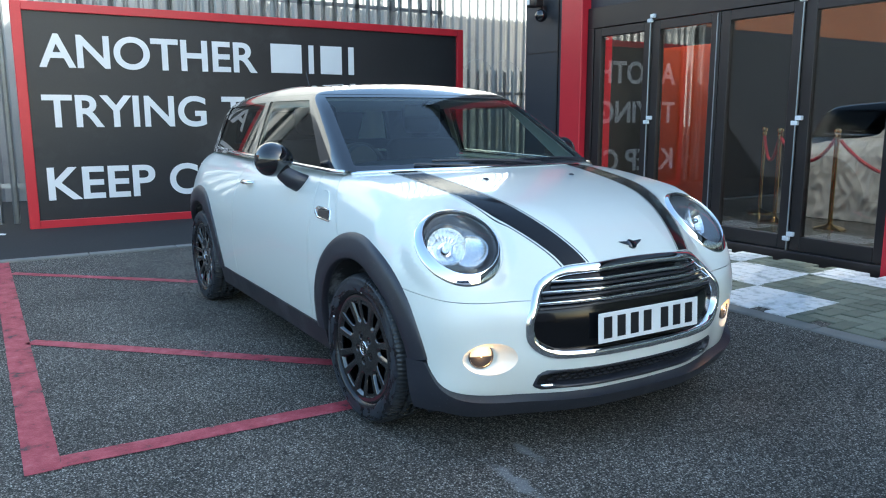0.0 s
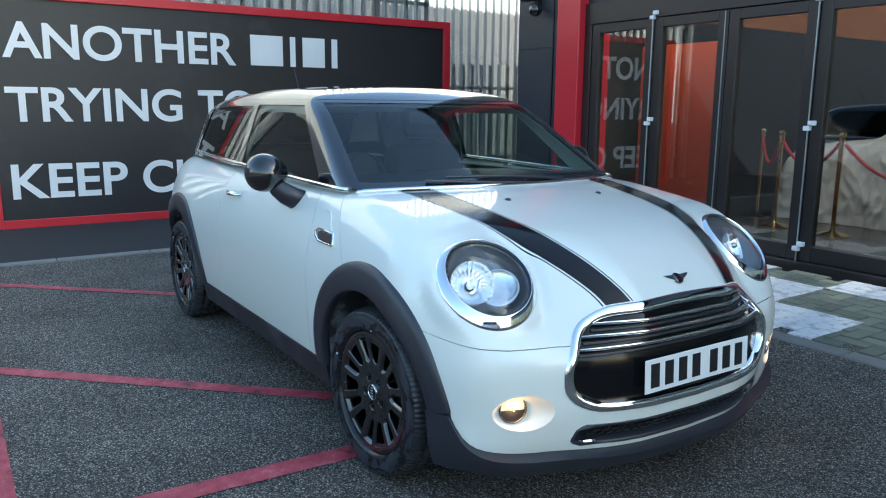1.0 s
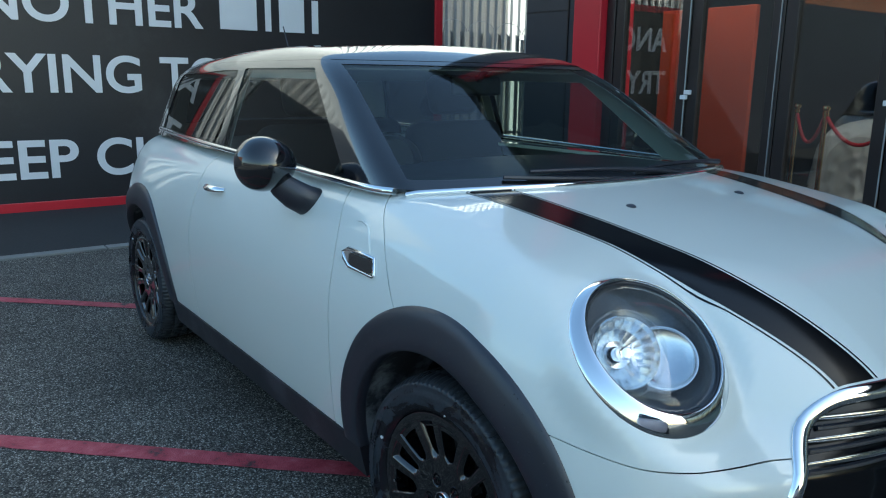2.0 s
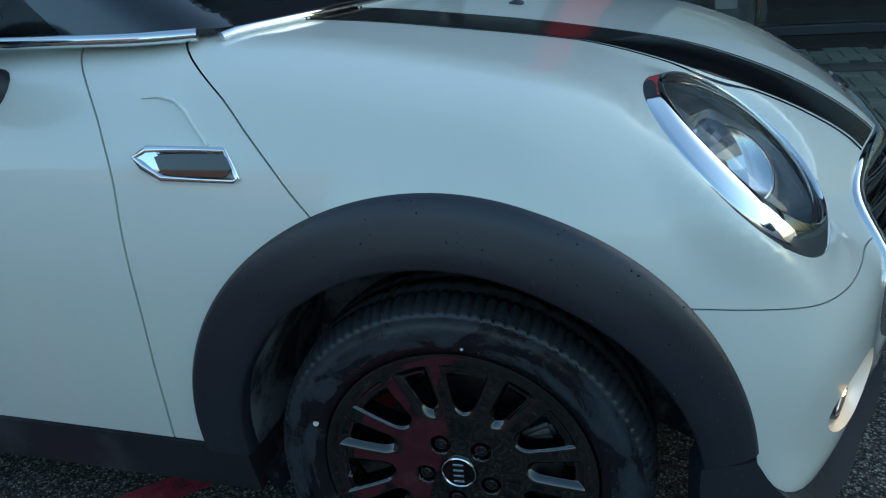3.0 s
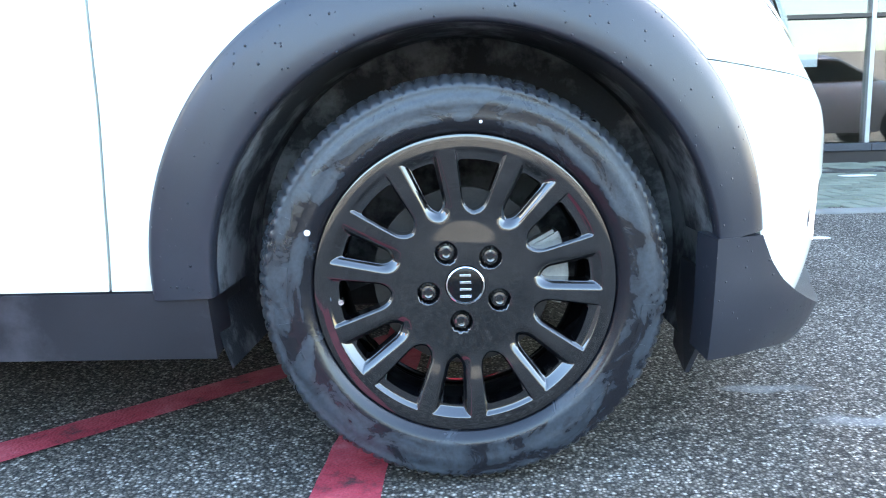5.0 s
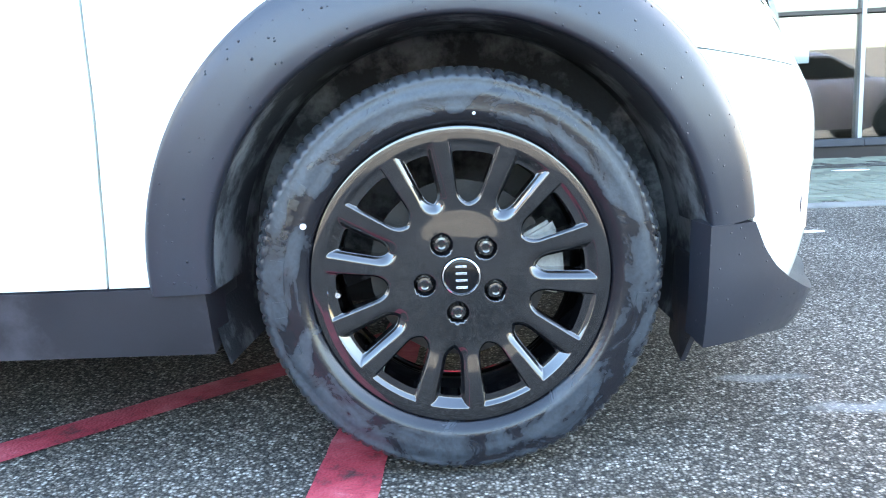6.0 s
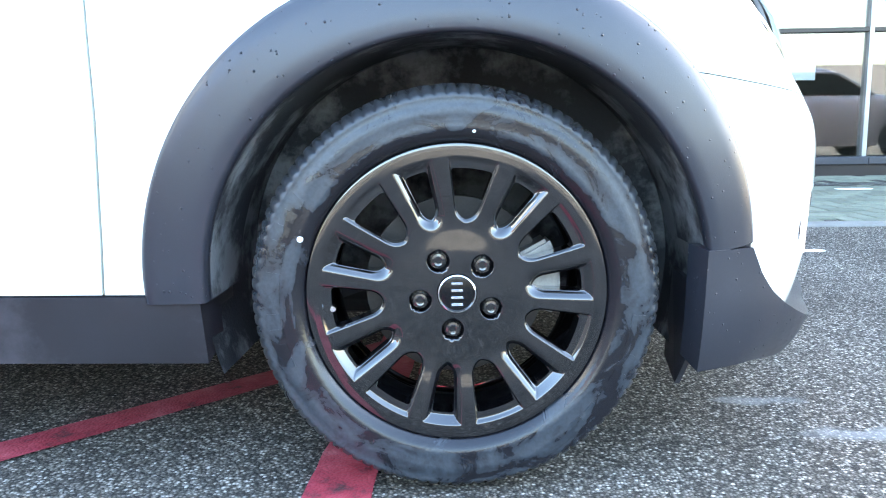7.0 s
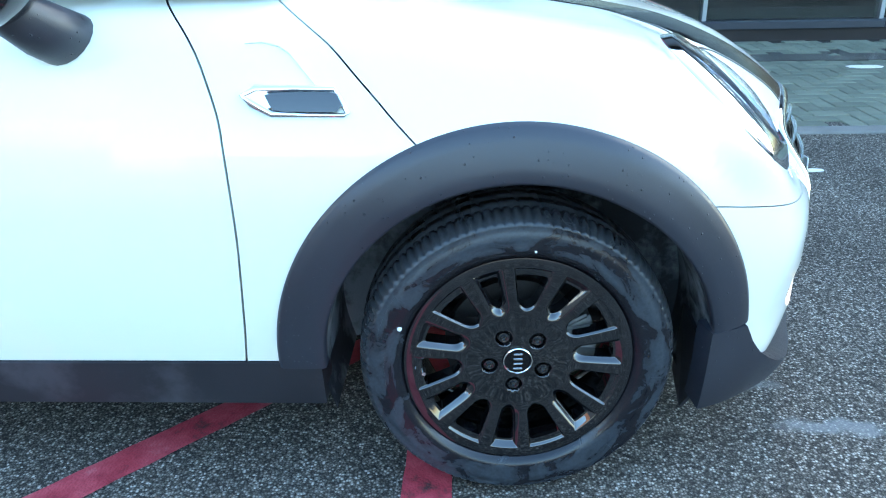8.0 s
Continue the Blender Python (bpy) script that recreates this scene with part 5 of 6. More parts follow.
# number plate with plain bars
plate = part("number_plate", boxed(-0.002, 0.002, -0.26, 0.26, -0.0555, 0.0555, 0.0015, 1), M_PLATE, car, "white number plate with plain black bars")
plate.matrix_basis = pose(0.752, 0, 0.485, 0, -3, 0)
yy = -0.235
for k in range(7):
    w = 0.040
    part("bar", boxed(0.0018, 0.0034, yy, yy + w, -0.0395, 0.0395), M_INK, plate, "plain black bar")
    yy += w + (0.0265 if k != 3 else 0.050)
part("plate_backing", boxed(0.68, 0.746, -0.20, 0.20, 0.45, 0.52, 0.004, 1), M_CLAD, car, "black plate holder")

# bonnet badge: plain winged shape
bm = bmesh.new()
pb = skin_x(np.array([0.0]), np.array([0.755]), 0.0)[0]
for s in (-1, 1):
    vs = [bm.verts.new((0.000, s * y, z)) for y, z in ((0.012, -0.013), (0.050, 0.006), (0.062, 0.016), (0.012, 0.013))]
    bm.faces.new(vs if s > 0 else vs[::-1])
bmesh.ops.recalc_face_normals(bm, faces=bm.faces)
ex = bmesh.ops.extrude_face_region(bm, geom=list(bm.faces))
for v in [g for g in ex["geom"] if isinstance(g, bmesh.types.BMVert)]:
    v.co.x += 0.006
bmesh.ops.recalc_face_normals(bm, faces=bm.faces)
bz = part("badge", bm, M_CHROME, car, "small dark chrome winged badge")
bz.matrix_basis = pose(pb[0] + 0.002, 0, pb[2], 0, -50, 0)
part("badge_disc", lathe([(0.0, 0.010), (0.017, 0.009), (0.0215, 0.006), (0.022, 0.0)], 28, 'x'), M_BLACK, bz, "round black boss", True)

# bonnet jets
for s in (-1, 1):
    p = cast(body_f, np.array([[0.005, s * 0.24, 0.6]]), np.array([[0, 0, 1.0]]))[0]
    bm = bmesh.new()
    bmesh.ops.create_icosphere(bm, subdivisions=2, radius=1)
    for v in bm.verts:
        v.co = Vector((p[0] + v.co.x * 0.017, p[1] + v.co.y * 0.010, p[2] + max(v.co.z, -0.2) * 0.008))
    part("washer_jet", bm, M_CLAD, car, "small black washer jet", True)

# chrome line round the cabin and along the bonnet's rear edge
def skin_y(x, z, lift=0.0):
    O = np.stack([x, np.zeros(len(x)), z], 1)
    P = cast(body_f, O, np.tile((0, -1.0, 0), (len(x), 1)), 1.2)
    return P + lift * grad(body_f, P)


xs = np.linspace(-2.66, -0.405, 90)
O = np.stack([xs, np.zeros(90), belt(xs) + 0.010], 1)
line = cast(cabin_f, O, np.tile((0, -1.0, 0), (90, 1)), 1.2) + np.array((0, -0.006, 0))
for s in (-1, 1):
    pts = [(p[0], p[1] if s < 0 else -p[1], p[2]) for p in line]
    part("belt_strip", tube(pts, 0.0105, 12), M_CHROME, car, "chrome strip under the windows", True)
ys = np.linspace(-0.70, 0.70, 61)
O = np.stack([-0.176 - 0.40 * ys ** 2, ys, np.full(61, 0.7)], 1)
P = cast(body_f, O, np.tile((0, 0, 1.0), (61, 1)), 1.0)
part("cowl_strip", tube([(p[0], p[1], p[2] + 0.006) for p in P], 0.0085, 12), M_CHROME, car, "thin chrome strip behind the bonnet", True)
panel("cowl_panel", body_f, BP, BQ, [lambda P: -cowl_line(P) - 0.004, lambda P: X(P) + 0.85, lambda P: Z(P) - 0.93, lambda P: 0.70 - A(P)], M_CLAD, car, "black scuttle panel under the windscreen", lift=-0.004)

# windscreen border and wipers
panel("screen_border", cabin_f, CP, CQ, [up, lambda P: 1.351 - Z(P), lambda P: screen_cut(P) + 0.002, front_part, lambda P: -np.minimum(np.minimum(screen_cut(P) - 0.014, 1.338 - Z(P)), Z(P) - 1.035 + 0.012 * np.clip(A(P) / 0.6, 0, 1))], M_BLACK, car, "black printed windscreen border", lift=-0.001, depth=0.001)
def screen_pt(y, z, lift):
    P = cast(cabin_f, np.array([[-1.4, y, z]]), np.array([[1.0, 0, 0]]))
    return tuple((P + lift * grad(cabin_f, P))[0])
for y0, y1, z0, z1 in ((0.22, -0.34, 1.000, 1.028), (0.60, 0.10, 1.000, 1.022)):
    arm = [screen_pt(y0 + (y1 - y0) * t, z0 + (z1 - z0) * t + 0.008 * math.sin(math.pi * t), 0.022 - 0.008 * t) for t in np.linspace(0, 1, 10)]
    w = part("wiper", tube(arm, [0.009 - 0.0035 * i / 9 for i in range(10)], 8), M_CLAD, car, "black wiper arm", True)
    bl = [screen_pt(y0 + (y1 - y0) * t, z0 - 0.005 + (z1 - z0) * t * 0.8, 0.008) for t in np.linspace(0.12, 1.15, 12)]
    part("blade", tube(bl, 0.006, 6), M_CLAD, w, "rubber wiper blade", True)

# side repeater frames on the wings
def poly_field(P, pts):
    """Positive inside the convex outline given as (x, z) pairs, clockwise."""
    f = np.full(len(P), 1.0)
    for (x0, z0), (x1, z1) in zip(pts, pts[1:] + pts[:1]):
        L = math.hypot(x1 - x0, z1 - z0)
        f = np.minimum(f, ((P[:, 2] - z0) * (x1 - x0) - (P[:, 0] - x0) * (z1 - z0)) / L * -1)
    return f
for s in (-1, 1):
    S = lambda P, k=s: k * P[:, 1]
    rx = [-0.476, -0.456, -0.388, -0.320, -0.309, -0.298, -0.304, -0.364, -0.428, -0.461]
    rz = [0.829, 0.840, 0.840, 0.839, 0.820, 0.800, 0.797, 0.798, 0.800, 0.816]
    pts = skin_y(np.array(rx), np.array(rz), 0.003)
    rep = part("side_repeater", tube([(p[0], p[1] if s < 0 else -p[1], p[2]) for p in pts], [0.009, 0.008, 0.006, 0.005, 0.0045, 0.0045, 0.0045, 0.005, 0.007, 0.010], 12, closed=True), M_CHROME, car, "chrome framed side repeater", True)
    panel("end_cap", body_f, BP, BQ, [S, lambda P: poly_field(P, [(-0.474, 0.828), (-0.455, 0.838), (-0.433, 0.838), (-0.421, 0.800), (-0.428, 0.801), (-0.461, 0.817)])], M_CHROME, rep, "chrome end", lift=0.009, depth=0.01)
    panel("insert", body_f, BP, BQ, [S, lambda P: poly_field(P, [(-0.441, 0.833), (-0.317, 0.834), (-0.300, 0.801), (-0.425, 0.804)])], M_BLACK, rep, "black insert", lift=0.0105, depth=0.004)
    pts = skin_y(np.array([-0.475, -0.445, -0.415, -0.395, -0.375, -0.352]), np.array([0.912, 0.914, 0.908, 0.895, 0.872, 0.846]), 0.001)
    part("pressed_edge", tube([(p[0], p[1] if s < 0 else -p[1], p[2]) for p in pts], [0.001, 0.003, 0.0035, 0.0035, 0.0035, 0.003], 8), M_PAINT, car, "pressed crease", True)

# door handles, mirrors
for s in (-1, 1):
    xs = np.linspace(-1.62, -1.44, 9)
    base = skin_y(xs, np.full(9, 0.878) + 0.002 * (xs + 1.6), 0.0)
    lift = [0.004, 0.020, 0.028, 0.031, 0.032, 0.031, 0.028, 0.020, 0.004]
    pts = [(p[0], (p[1] - l) * (1 if s < 0 else -1), p[2]) for p, l in zip(base, lift)]
    part("door_handle", tube(pts, [0.009, 0.012, 0.014, 0.0145, 0.0145, 0.0145, 0.014, 0.012, 0.009], 12, flat=0.7), M_CHROME, car, "chrome door handle", True)
    mir = new("door_mirror"); mir.parent = car
    tagged(mir, "gloss black rounded door mirror")
    bm = bmesh.new()
    bmesh.ops.create_uvsphere(bm, u_segments=48, v_segments=28, radius=1)
    for v in bm.verts:
        x, yq, z = v.co
        k = 1.0 + 0.10 * yq * s
        xx = x * 0.098 if x > 0 else max(x, -0.62) * 0.070
        v.co = Vector((MIR[0] + xx, s * MIR[1] + yq * 0.094, MIR[2] + z * 0.083 * k ))
    bmesh.ops.recalc_face_normals(bm, faces=bm.faces)
    part("housing", bm, M_BLACK, mir, "gloss black mirror shell", True)
    part("mirror_glass", lathe([(0.0, 0.0), (0.072, 0.0), (0.075, 0.004)], 36, 'x', (MIR[0] - 0.0462, s * MIR[1], MIR[2])), M_SILVER, mir, "mirror glass", True)
    part("foot", tube([(-0.785, s * 0.755, 0.918), (-0.79, s * 0.79, 0.926), (-0.805, s * 0.822, 0.945), (-0.825, s * 0.850, 0.970), (-0.84, s * 0.868, 1.00)], [0.048, 0.052, 0.050, 0.044, 0.040], 18, flat=0.8), M_CLAD, mir, "black mirror foot", True)

# roof aerial
part("aerial", tube([(-2.55, 0, 1.36), (-2.58, 0, 1.42), (-2.66, 0, 1.56)], [0.010, 0.004, 0.003], 8), M_CLAD, car, "short black roof aerial", True)

# lower trim: seam and deflector ahead of the front wheels
for s in (-1, 1):
    bm = bmesh.new()
    vs = [(0.372, 0.79, 0.30), (0.385, 0.58, 0.30), (0.372, 0.59, 0.140), (0.352, 0.735, 0.135), (0.358, 0.775, 0.19)]
    a = [bm.verts.new((x, s * yv, z)) for x, yv, z in vs]
    b = [bm.verts.new((x + 0.008, s * yv, z)) for x, yv, z in vs]
    bm.faces.new(a); bm.faces.new(b[::-1])
    for k in range(5):
        bm.faces.new((a[k], b[k], b[(k + 1) % 5], a[(k + 1) % 5]))
    bmesh.ops.recalc_face_normals(bm, faces=bm.faces)
    part("air_deflector", bm, M_CLAD, car, "black rubber air deflector")
    part("sill_end", boxed(-0.405, -0.39, min(s * 0.66, s * 0.815), max(s * 0.66, s * 0.815), 0.200, 0.307, 0.003, 1), M_SILL, car, "dusty sill end")

# ---- car interior ----
panel("headlining", cabin_f, CP, CQ, [lambda P: Z(P) - 1.30, lambda P: -np.minimum(np.minimum(screen_cut(P), 1.3515 - Z(P)), front_part(P))], M_LINING, car, "pale headlining", lift=-0.030, depth=0.002)
panel("pillar_trim", cabin_f, CP, CQ, [lambda P: Z(P) - 1.005, lambda P: 1.33 - Z(P), lambda P: -np.minimum(np.minimum(screen_cut(P) - 0.01, 1.3515 - Z(P)), front_part(P)), lambda P: -front_win(P) - 0.004, lambda P: -rear_win(P) - 0.004, lambda P: -back_glass(P)], M_LINING, car, "pale pillar trim", lift=-0.028, depth=0.002)
for s in (-1, 1):
    S = lambda P, k=s: k * P[:, 1]
    panel("inner_side", body_f, BP, BQ, [S, lambda P: -X(P) - 0.62, lambda P: X(P) + 2.7, lambda P: Z(P) - 0.3, lambda P: belt(X(P)) - 0.004 - Z(P)], M_INT, car, "dark inner side trim", lift=-0.06, depth=0.05)
dash = part("dashboard", boxed(-0.98, -0.48, -0.66, 0.66, 0.62, 0.965, 0.06, 4), M_INT, car, "black dashboard", True)
part("instrument_hood", lathe([(0.0, 0.02), (0.085, 0.02), (0.095, 0.0), (0.095, -0.05)], 28, 'x', (-0.99, -0.36, 1.00)), M_INT, car, "round instrument binnacle", True)
wheel_pts = [(-1.08 + 0.06 * math.sin(a), -0.36 + 0.178 * math.cos(a), 0.92 + 0.168 * math.sin(a)) for a in np.linspace(0, 2 * math.pi, 40, endpoint=False)]
sw = part("steering_wheel", tube(wheel_pts, 0.016, 10, closed=True), M_INT, car, "black steering wheel", True)
part("spoke", boxed(-1.08, -1.05, -0.52, -0.20, 0.895, 0.935, 0.01), M_INT, sw, "steering wheel spoke", True)
part("boss", boxed(-1.09, -1.03, -0.43, -0.29, 0.86, 0.98, 0.02, 3), M_INT, sw, "steering wheel boss", True)


def seat(x, y):
    st = new("seat"); st.parent = car
    tagged(st, "black cloth front seat")
    part("cushion", boxed(x - 0.05, x + 0.48, y - 0.25, y + 0.25, 0.38, 0.56, 0.06, 4), M_SEAT, st, "", True)
    bm = boxed(-0.08, 0.08, y - 0.25, y + 0.25, 0.0, 0.62, 0.06, 4)
    bm.transform(pose(x, 0, 0.50, 0, -14, 0))
    part("backrest", bm, M_SEAT, st, "", True)
    bm = boxed(-0.05, 0.05, y - 0.13, y + 0.13, 0.65, 0.83, 0.045, 4)
    bm.transform(pose(x, 0, 0.50, 0, -12, 0))
    part("headrest", bm, M_SEAT, st, "", True)


seat(-1.45, -0.36)
seat(-1.45, 0.36)
part("rear_bench", boxed(-2.52, -2.30, -0.56, 0.56, 0.45, 1.08, 0.07, 4), M_SEAT, car, "black cloth rear bench", True)
part("rear_cushion", boxed(-2.32, -1.86, -0.58, 0.58, 0.38, 0.58, 0.07, 4), M_SEAT, car, "black cloth rear cushion", True)
part("parcel_shelf", boxed(-2.92, -2.50, -0.56, 0.56, 0.97, 0.99, 0.005), M_INT, car, "black parcel shelf")
part("rear_view_mirror", boxed(-0.98, -0.955, -0.115, 0.115, 1.235, 1.305, 0.012, 3), M_INT, car, "black interior mirror", True)
part("mirror_stem", tube([(-0.955, 0, 1.29), (-0.90, 0, 1.335)], 0.012, 8), M_INT, car)
part("bulkhead", boxed(-0.50, -0.46, -0.70, 0.70, 0.25, 0.90), M_UNDER, car, "dark bulkhead")
part("sun_visor", boxed(-1.08, -0.98, -0.52, -0.18, 1.318, 1.33, 0.005), M_LINING, car, "pale sun visor")
part("sun_visor", boxed(-1.08, -0.98, 0.18, 0.52, 1.318, 1.33, 0.005), M_LINING, car, "pale sun visor")

# ---- wheels ----
def wheel_part(name, V, faces, material, parent, label="", normals=None):
    return mesh_ob(name, V, faces, material, parent, label, smooth=True, normals=normals)


def make_wheel():
    """Road wheel round the y axis, outer face towards -y, hub at the origin."""
    wheel = new("wheel"); wheel.parent = car
    tagged(wheel, "gloss black many-spoked alloy wheel with worn tyre")
    # tyre: turned section with rim guard, shoulder and cut tread
    prof = [(0.214, 0.012), (0.2245, 0.0045), (0.2265, -0.0035), (0.236, -0.008), (0.243, -0.0125), (0.247, -0.011), (0.262, -0.0155), (0.276, -0.014), (0.286, -0.009), (0.2885, -0.0105), (0.295, -0.004), (0.3015, 0.006), (0.3055, 0.018), (0.308, 0.030), (0.3085, 0.042), (0.302, 0.044), (0.302, 0.050), (0.3095, 0.052),
            (0.3098, 0.085), (0.303, 0.087), (0.303, 0.095), (0.3098, 0.097), (0.3095, 0.130), (0.302, 0.132), (0.302, 0.138), (0.3085, 0.140), (0.3055, 0.162), (0.295, 0.184), (0.27, 0.194), (0.24, 0.188), (0.214, 0.170)]
    n = 420
    bmv, m = [], len(prof)
    for i in range(n):
        a = 2 * math.pi * i / n
        for j, (r, h) in enumerate(prof):
            rr = r
            if 10 <= j <= 14 and i % 4 == 0:
                rr -= 0.007 if j > 11 else 0.004
            if 17 <= j <= 26 and i % 8 == (j // 2) % 8:
                rr -= 0.005
            bmv.append((rr * math.cos(a), h, rr * math.sin(a)))
    idx = np.arange(n * m).reshape(n, m)
    a, b = idx, np.roll(idx, -1, 0)
    faces = np.stack([a[:, :-1], a[:, 1:], b[:, 1:], b[:, :-1]], -1).reshape(-1, 4)
    tyre = wheel_part("tyre", bmv, faces, M_RUBBER, wheel, "worn black rubber tyre with dusty sidewall")
    for nm, x, z in (("paint_dot", -0.226, 0.088), ("paint_dot", 0.026, 0.2385)):
        rr = math.hypot(x, z)
        yd = -0.0118 if rr < 0.2425 else -0.0122
        part(nm, lathe([(0.0, yd - 0.0014), (0.0042 if z < 0.2 else 0.0022, yd - 0.0012), (0.0048 if z < 0.2 else 0.0026, yd + 0.002)], 14, 'y', (x, 0, z)), M_WHITE, tyre, "small white paint dot", True)
    # raised, unreadable maker's lettering as plain bars
    for a0, k, w in ((148, 7, 5.0), (176, 6, 5.0), (-48, 7, 6.5)):
        bm = bmesh.new()
        for q in range(k):
            c = a0 + q * w
            pr = []
            for da in (-w * 0.32, 0, w * 0.32):
                t = radians(c + da)
                pr.append([bm.verts.new((r * math.cos(t), y, r * math.sin(t))) for r, y in ((0.259, -0.0135), (0.259, -0.0168), (0.279, -0.0142), (0.279, -0.0115))])
            for u in range(2):
                for e in range(3):
                    bm.faces.new((pr[u][e], pr[u][e + 1], pr[u + 1][e + 1], pr[u + 1][e]))
            bm.faces.new(pr[0][::-1]); bm.faces.new(pr[2])
        bmesh.ops.recalc_face_normals(bm, faces=bm.faces)
        part("lettering_bar", bm, M_RUBBER, tyre, "raised plain bars on the sidewall")
    # rim face with fourteen windows
    # wide windows alternate with narrow ones that have broad rounded flanks
    WIN = [(7.4 + 360 / 14 * k, *((0.009, 0.12, 0.112) if k % 2 else (0.0135, 0.24, 0.110))) for k in range(14)]
    R_OUT = 0.1985

    def win(P):
        x, z = P[:, 0], P[:, 2]
        r = np.hypot(x, z)
        best = np.full(len(P), 1.0)
        for ang, half, grow, r0 in WIN:
            a = radians(90 - ang)
            u, v = x * math.cos(a) + z * math.sin(a), -x * math.sin(a) + z * math.cos(a)
            wd = half + (u - r0) * grow
            f = smax(np.abs(v) - np.maximum(wd, 0.002), r0 - u, 0.022)
            f = smax(f, r - R_OUT + 0.012, 0.006)
            best = np.minimum(best, f)
        return best

    def slope(P):
        """Depth of the flat chamfer round each window: broad on every second one."""
        x, z = P[:, 0], P[:, 2]
        r = np.hypot(x, z)
        best = np.zeros(len(P))
        for wide, (ang, half, grow, r0) in ((k % 2, w) for k, w in enumerate(WIN)):
            a = radians(90 - ang)
            u, v = x * math.cos(a) + z * math.sin(a), -x * math.sin(a) + z * math.cos(a)
            wd = half + (u - r0) * grow
            side = smax(np.abs(v) - np.maximum(wd, 0.002), r0 - u, 0.022)
            ws, ds = (0.0130, 0.0095) if wide else (0.0040, 0.0040)
            cut = -smax(-ds * np.clip(1 - side / ws, 0, 1) ** 2, -0.0125 * np.clip(1 - (r - R_OUT + 0.012) / 0.016, 0, 1.5), 0.0006)
            best = np.maximum(best, np.where(u > 0, cut, 0.0))
        return best

    rr = np.concatenate([np.linspace(0.030, 0.10, 22), np.linspace(0.103, 0.212, 44)])
    na = 700
    th = np.linspace(0, 2 * np.pi, na, endpoint=False)
    R, T = np.meshgrid(rr, th, indexing='ij')
    base = curve_fn([0.03, 0.06, 0.10, 0.16, 0.20, 0.212], [0.0092, 0.0098, 0.0108, 0.004, 0.0003, -0.0003])

    def face_y(P):
        r = np.hypot(P[:, 0], P[:, 2])
        y = base(r)
        y = y + slope(P)
        for k in range(5):
            a = radians(90 - 43 - 72 * k + 36 + 36)
            d = np.hypot(P[:, 0] - 0.056 * math.cos(a), P[:, 2] - 0.056 * math.sin(a))
            y = y + 0.012 * np.clip((0.0165 - d) / 0.003, 0, 1)
        return y
    P = np.stack([R.ravel() * np.cos(T.ravel()), np.zeros(R.size), R.ravel() * np.sin(T.ravel())], 1)
    V, Q, polys = clip(P, grid_quads(len(rr), na, True), [], win)
    faces = [tuple(f) for f in Q] + polys
    used = np.unique(np.concatenate([np.array(f) for f in faces])); re = -np.ones(len(V), int); re[used] = np.arange(len(used))
    V = V[used]; faces = [tuple(int(re[i]) for i in f) for f in faces]
    V[:, 1] = face_y(V)
    e = 0.0012
    gx = (face_y(V + [e, 0, 0]) - face_y(V - [e, 0, 0])) / (2 * e)
    gz = (face_y(V + [0, 0, e]) - face_y(V - [0, 0, e])) / (2 * e)
    N = np.stack([gx, -np.ones(len(V)), gz], 1); N /= np.linalg.norm(N, axis=1)[:, None]
    f0 = faces[0]
    if np.cross(V[f0[1]] - V[f0[0]], V[f0[2]] - V[f0[0]])[1] > 0:
        faces = [f[::-1] for f in faces]
    edges = {}
    for f in faces:
        for k in range(len(f)):
            a, b = f[k], f[(k + 1) % len(f)]
            if (b, a) in edges:
                del edges[(b, a)]
            else:
                edges[(a, b)] = 1
    ext, en, ef, n0 = [], [], [], len(V)
    for a, b in edges:
        d = V[b] - V[a]
        o = np.cross(d, (0, -1, 0)); o /= max(np.linalg.norm(o), 1e-9)
        s = n0 + len(ext)
        dp = np.array((0, 0.034, 0))
        ext += [V[a], V[b], V[b] + dp, V[a] + dp]; en += [o] * 4
        ef.append((s + 1, s, s + 3, s + 2))
    V = np.concatenate([V, ext]); N = np.concatenate([N, en])
    rim = wheel_part("rim", V, faces + ef, M_RIM, wheel, "gloss black alloy rim", N)
    part("rim_flange", lathe([(0.2115, -0.0003), (0.2185, -0.0006), (0.2215, 0.0000), (0.2232, 0.0020), (0.2238, 0.0050), (0.214, 0.014)], 160, 'y'), M_RIM, rim, "black outer flange", True)
    part("barrel", lathe([(0.2125, 0.003), (0.2045, 0.012), (0.200, 0.05), (0.186, 0.085), (0.186, 0.13), (0.205, 0.18), (0.214, 0.185)], 96, 'y'), M_RIM, rim, "deep inner barrel", True)
    cap = part("centre_cap", lathe([(0.0, 0.006), (0.020, 0.006), (0.0265, 0.0075), (0.0285, 0.010), (0.031, 0.016), (0.031, 0.03)], 48, 'y'), M_GRILLE, wheel, "black centre cap with silver ring", True)
    part("ring", lathe([(0.0255, 0.0065), (0.0268, 0.0045), (0.0285, 0.0055), (0.0292, 0.010)], 64, 'y'), M_CHROME, cap, "thin silver ring", True)
    for k in range(4):
        y0 = -0.016 + k * 0.0105
        part("emblem_bar", boxed(-0.0085, 0.0085, 0.0040, 0.0062, y0 - 0.0018, y0 + 0.0018, 0.0004, 1), M_SILVER, cap, "plain silver emblem bar")
    for k in range(5):
        a = radians(90 - 43 - 72 * k + 72)
        c = (0.056 * math.cos(a), 0, 0.056 * math.sin(a))
        bolt = part("wheel_bolt", lathe([(0.0, 0.014), (0.0045, 0.014), (0.0048, 0.009), (0.0068, 0.0085), (0.0072, 0.012), (0.0105, 0.0125), (0.0115, 0.021)], 6 * 3, 'y', c), M_RIM, wheel, "dark steel wheel bolt")
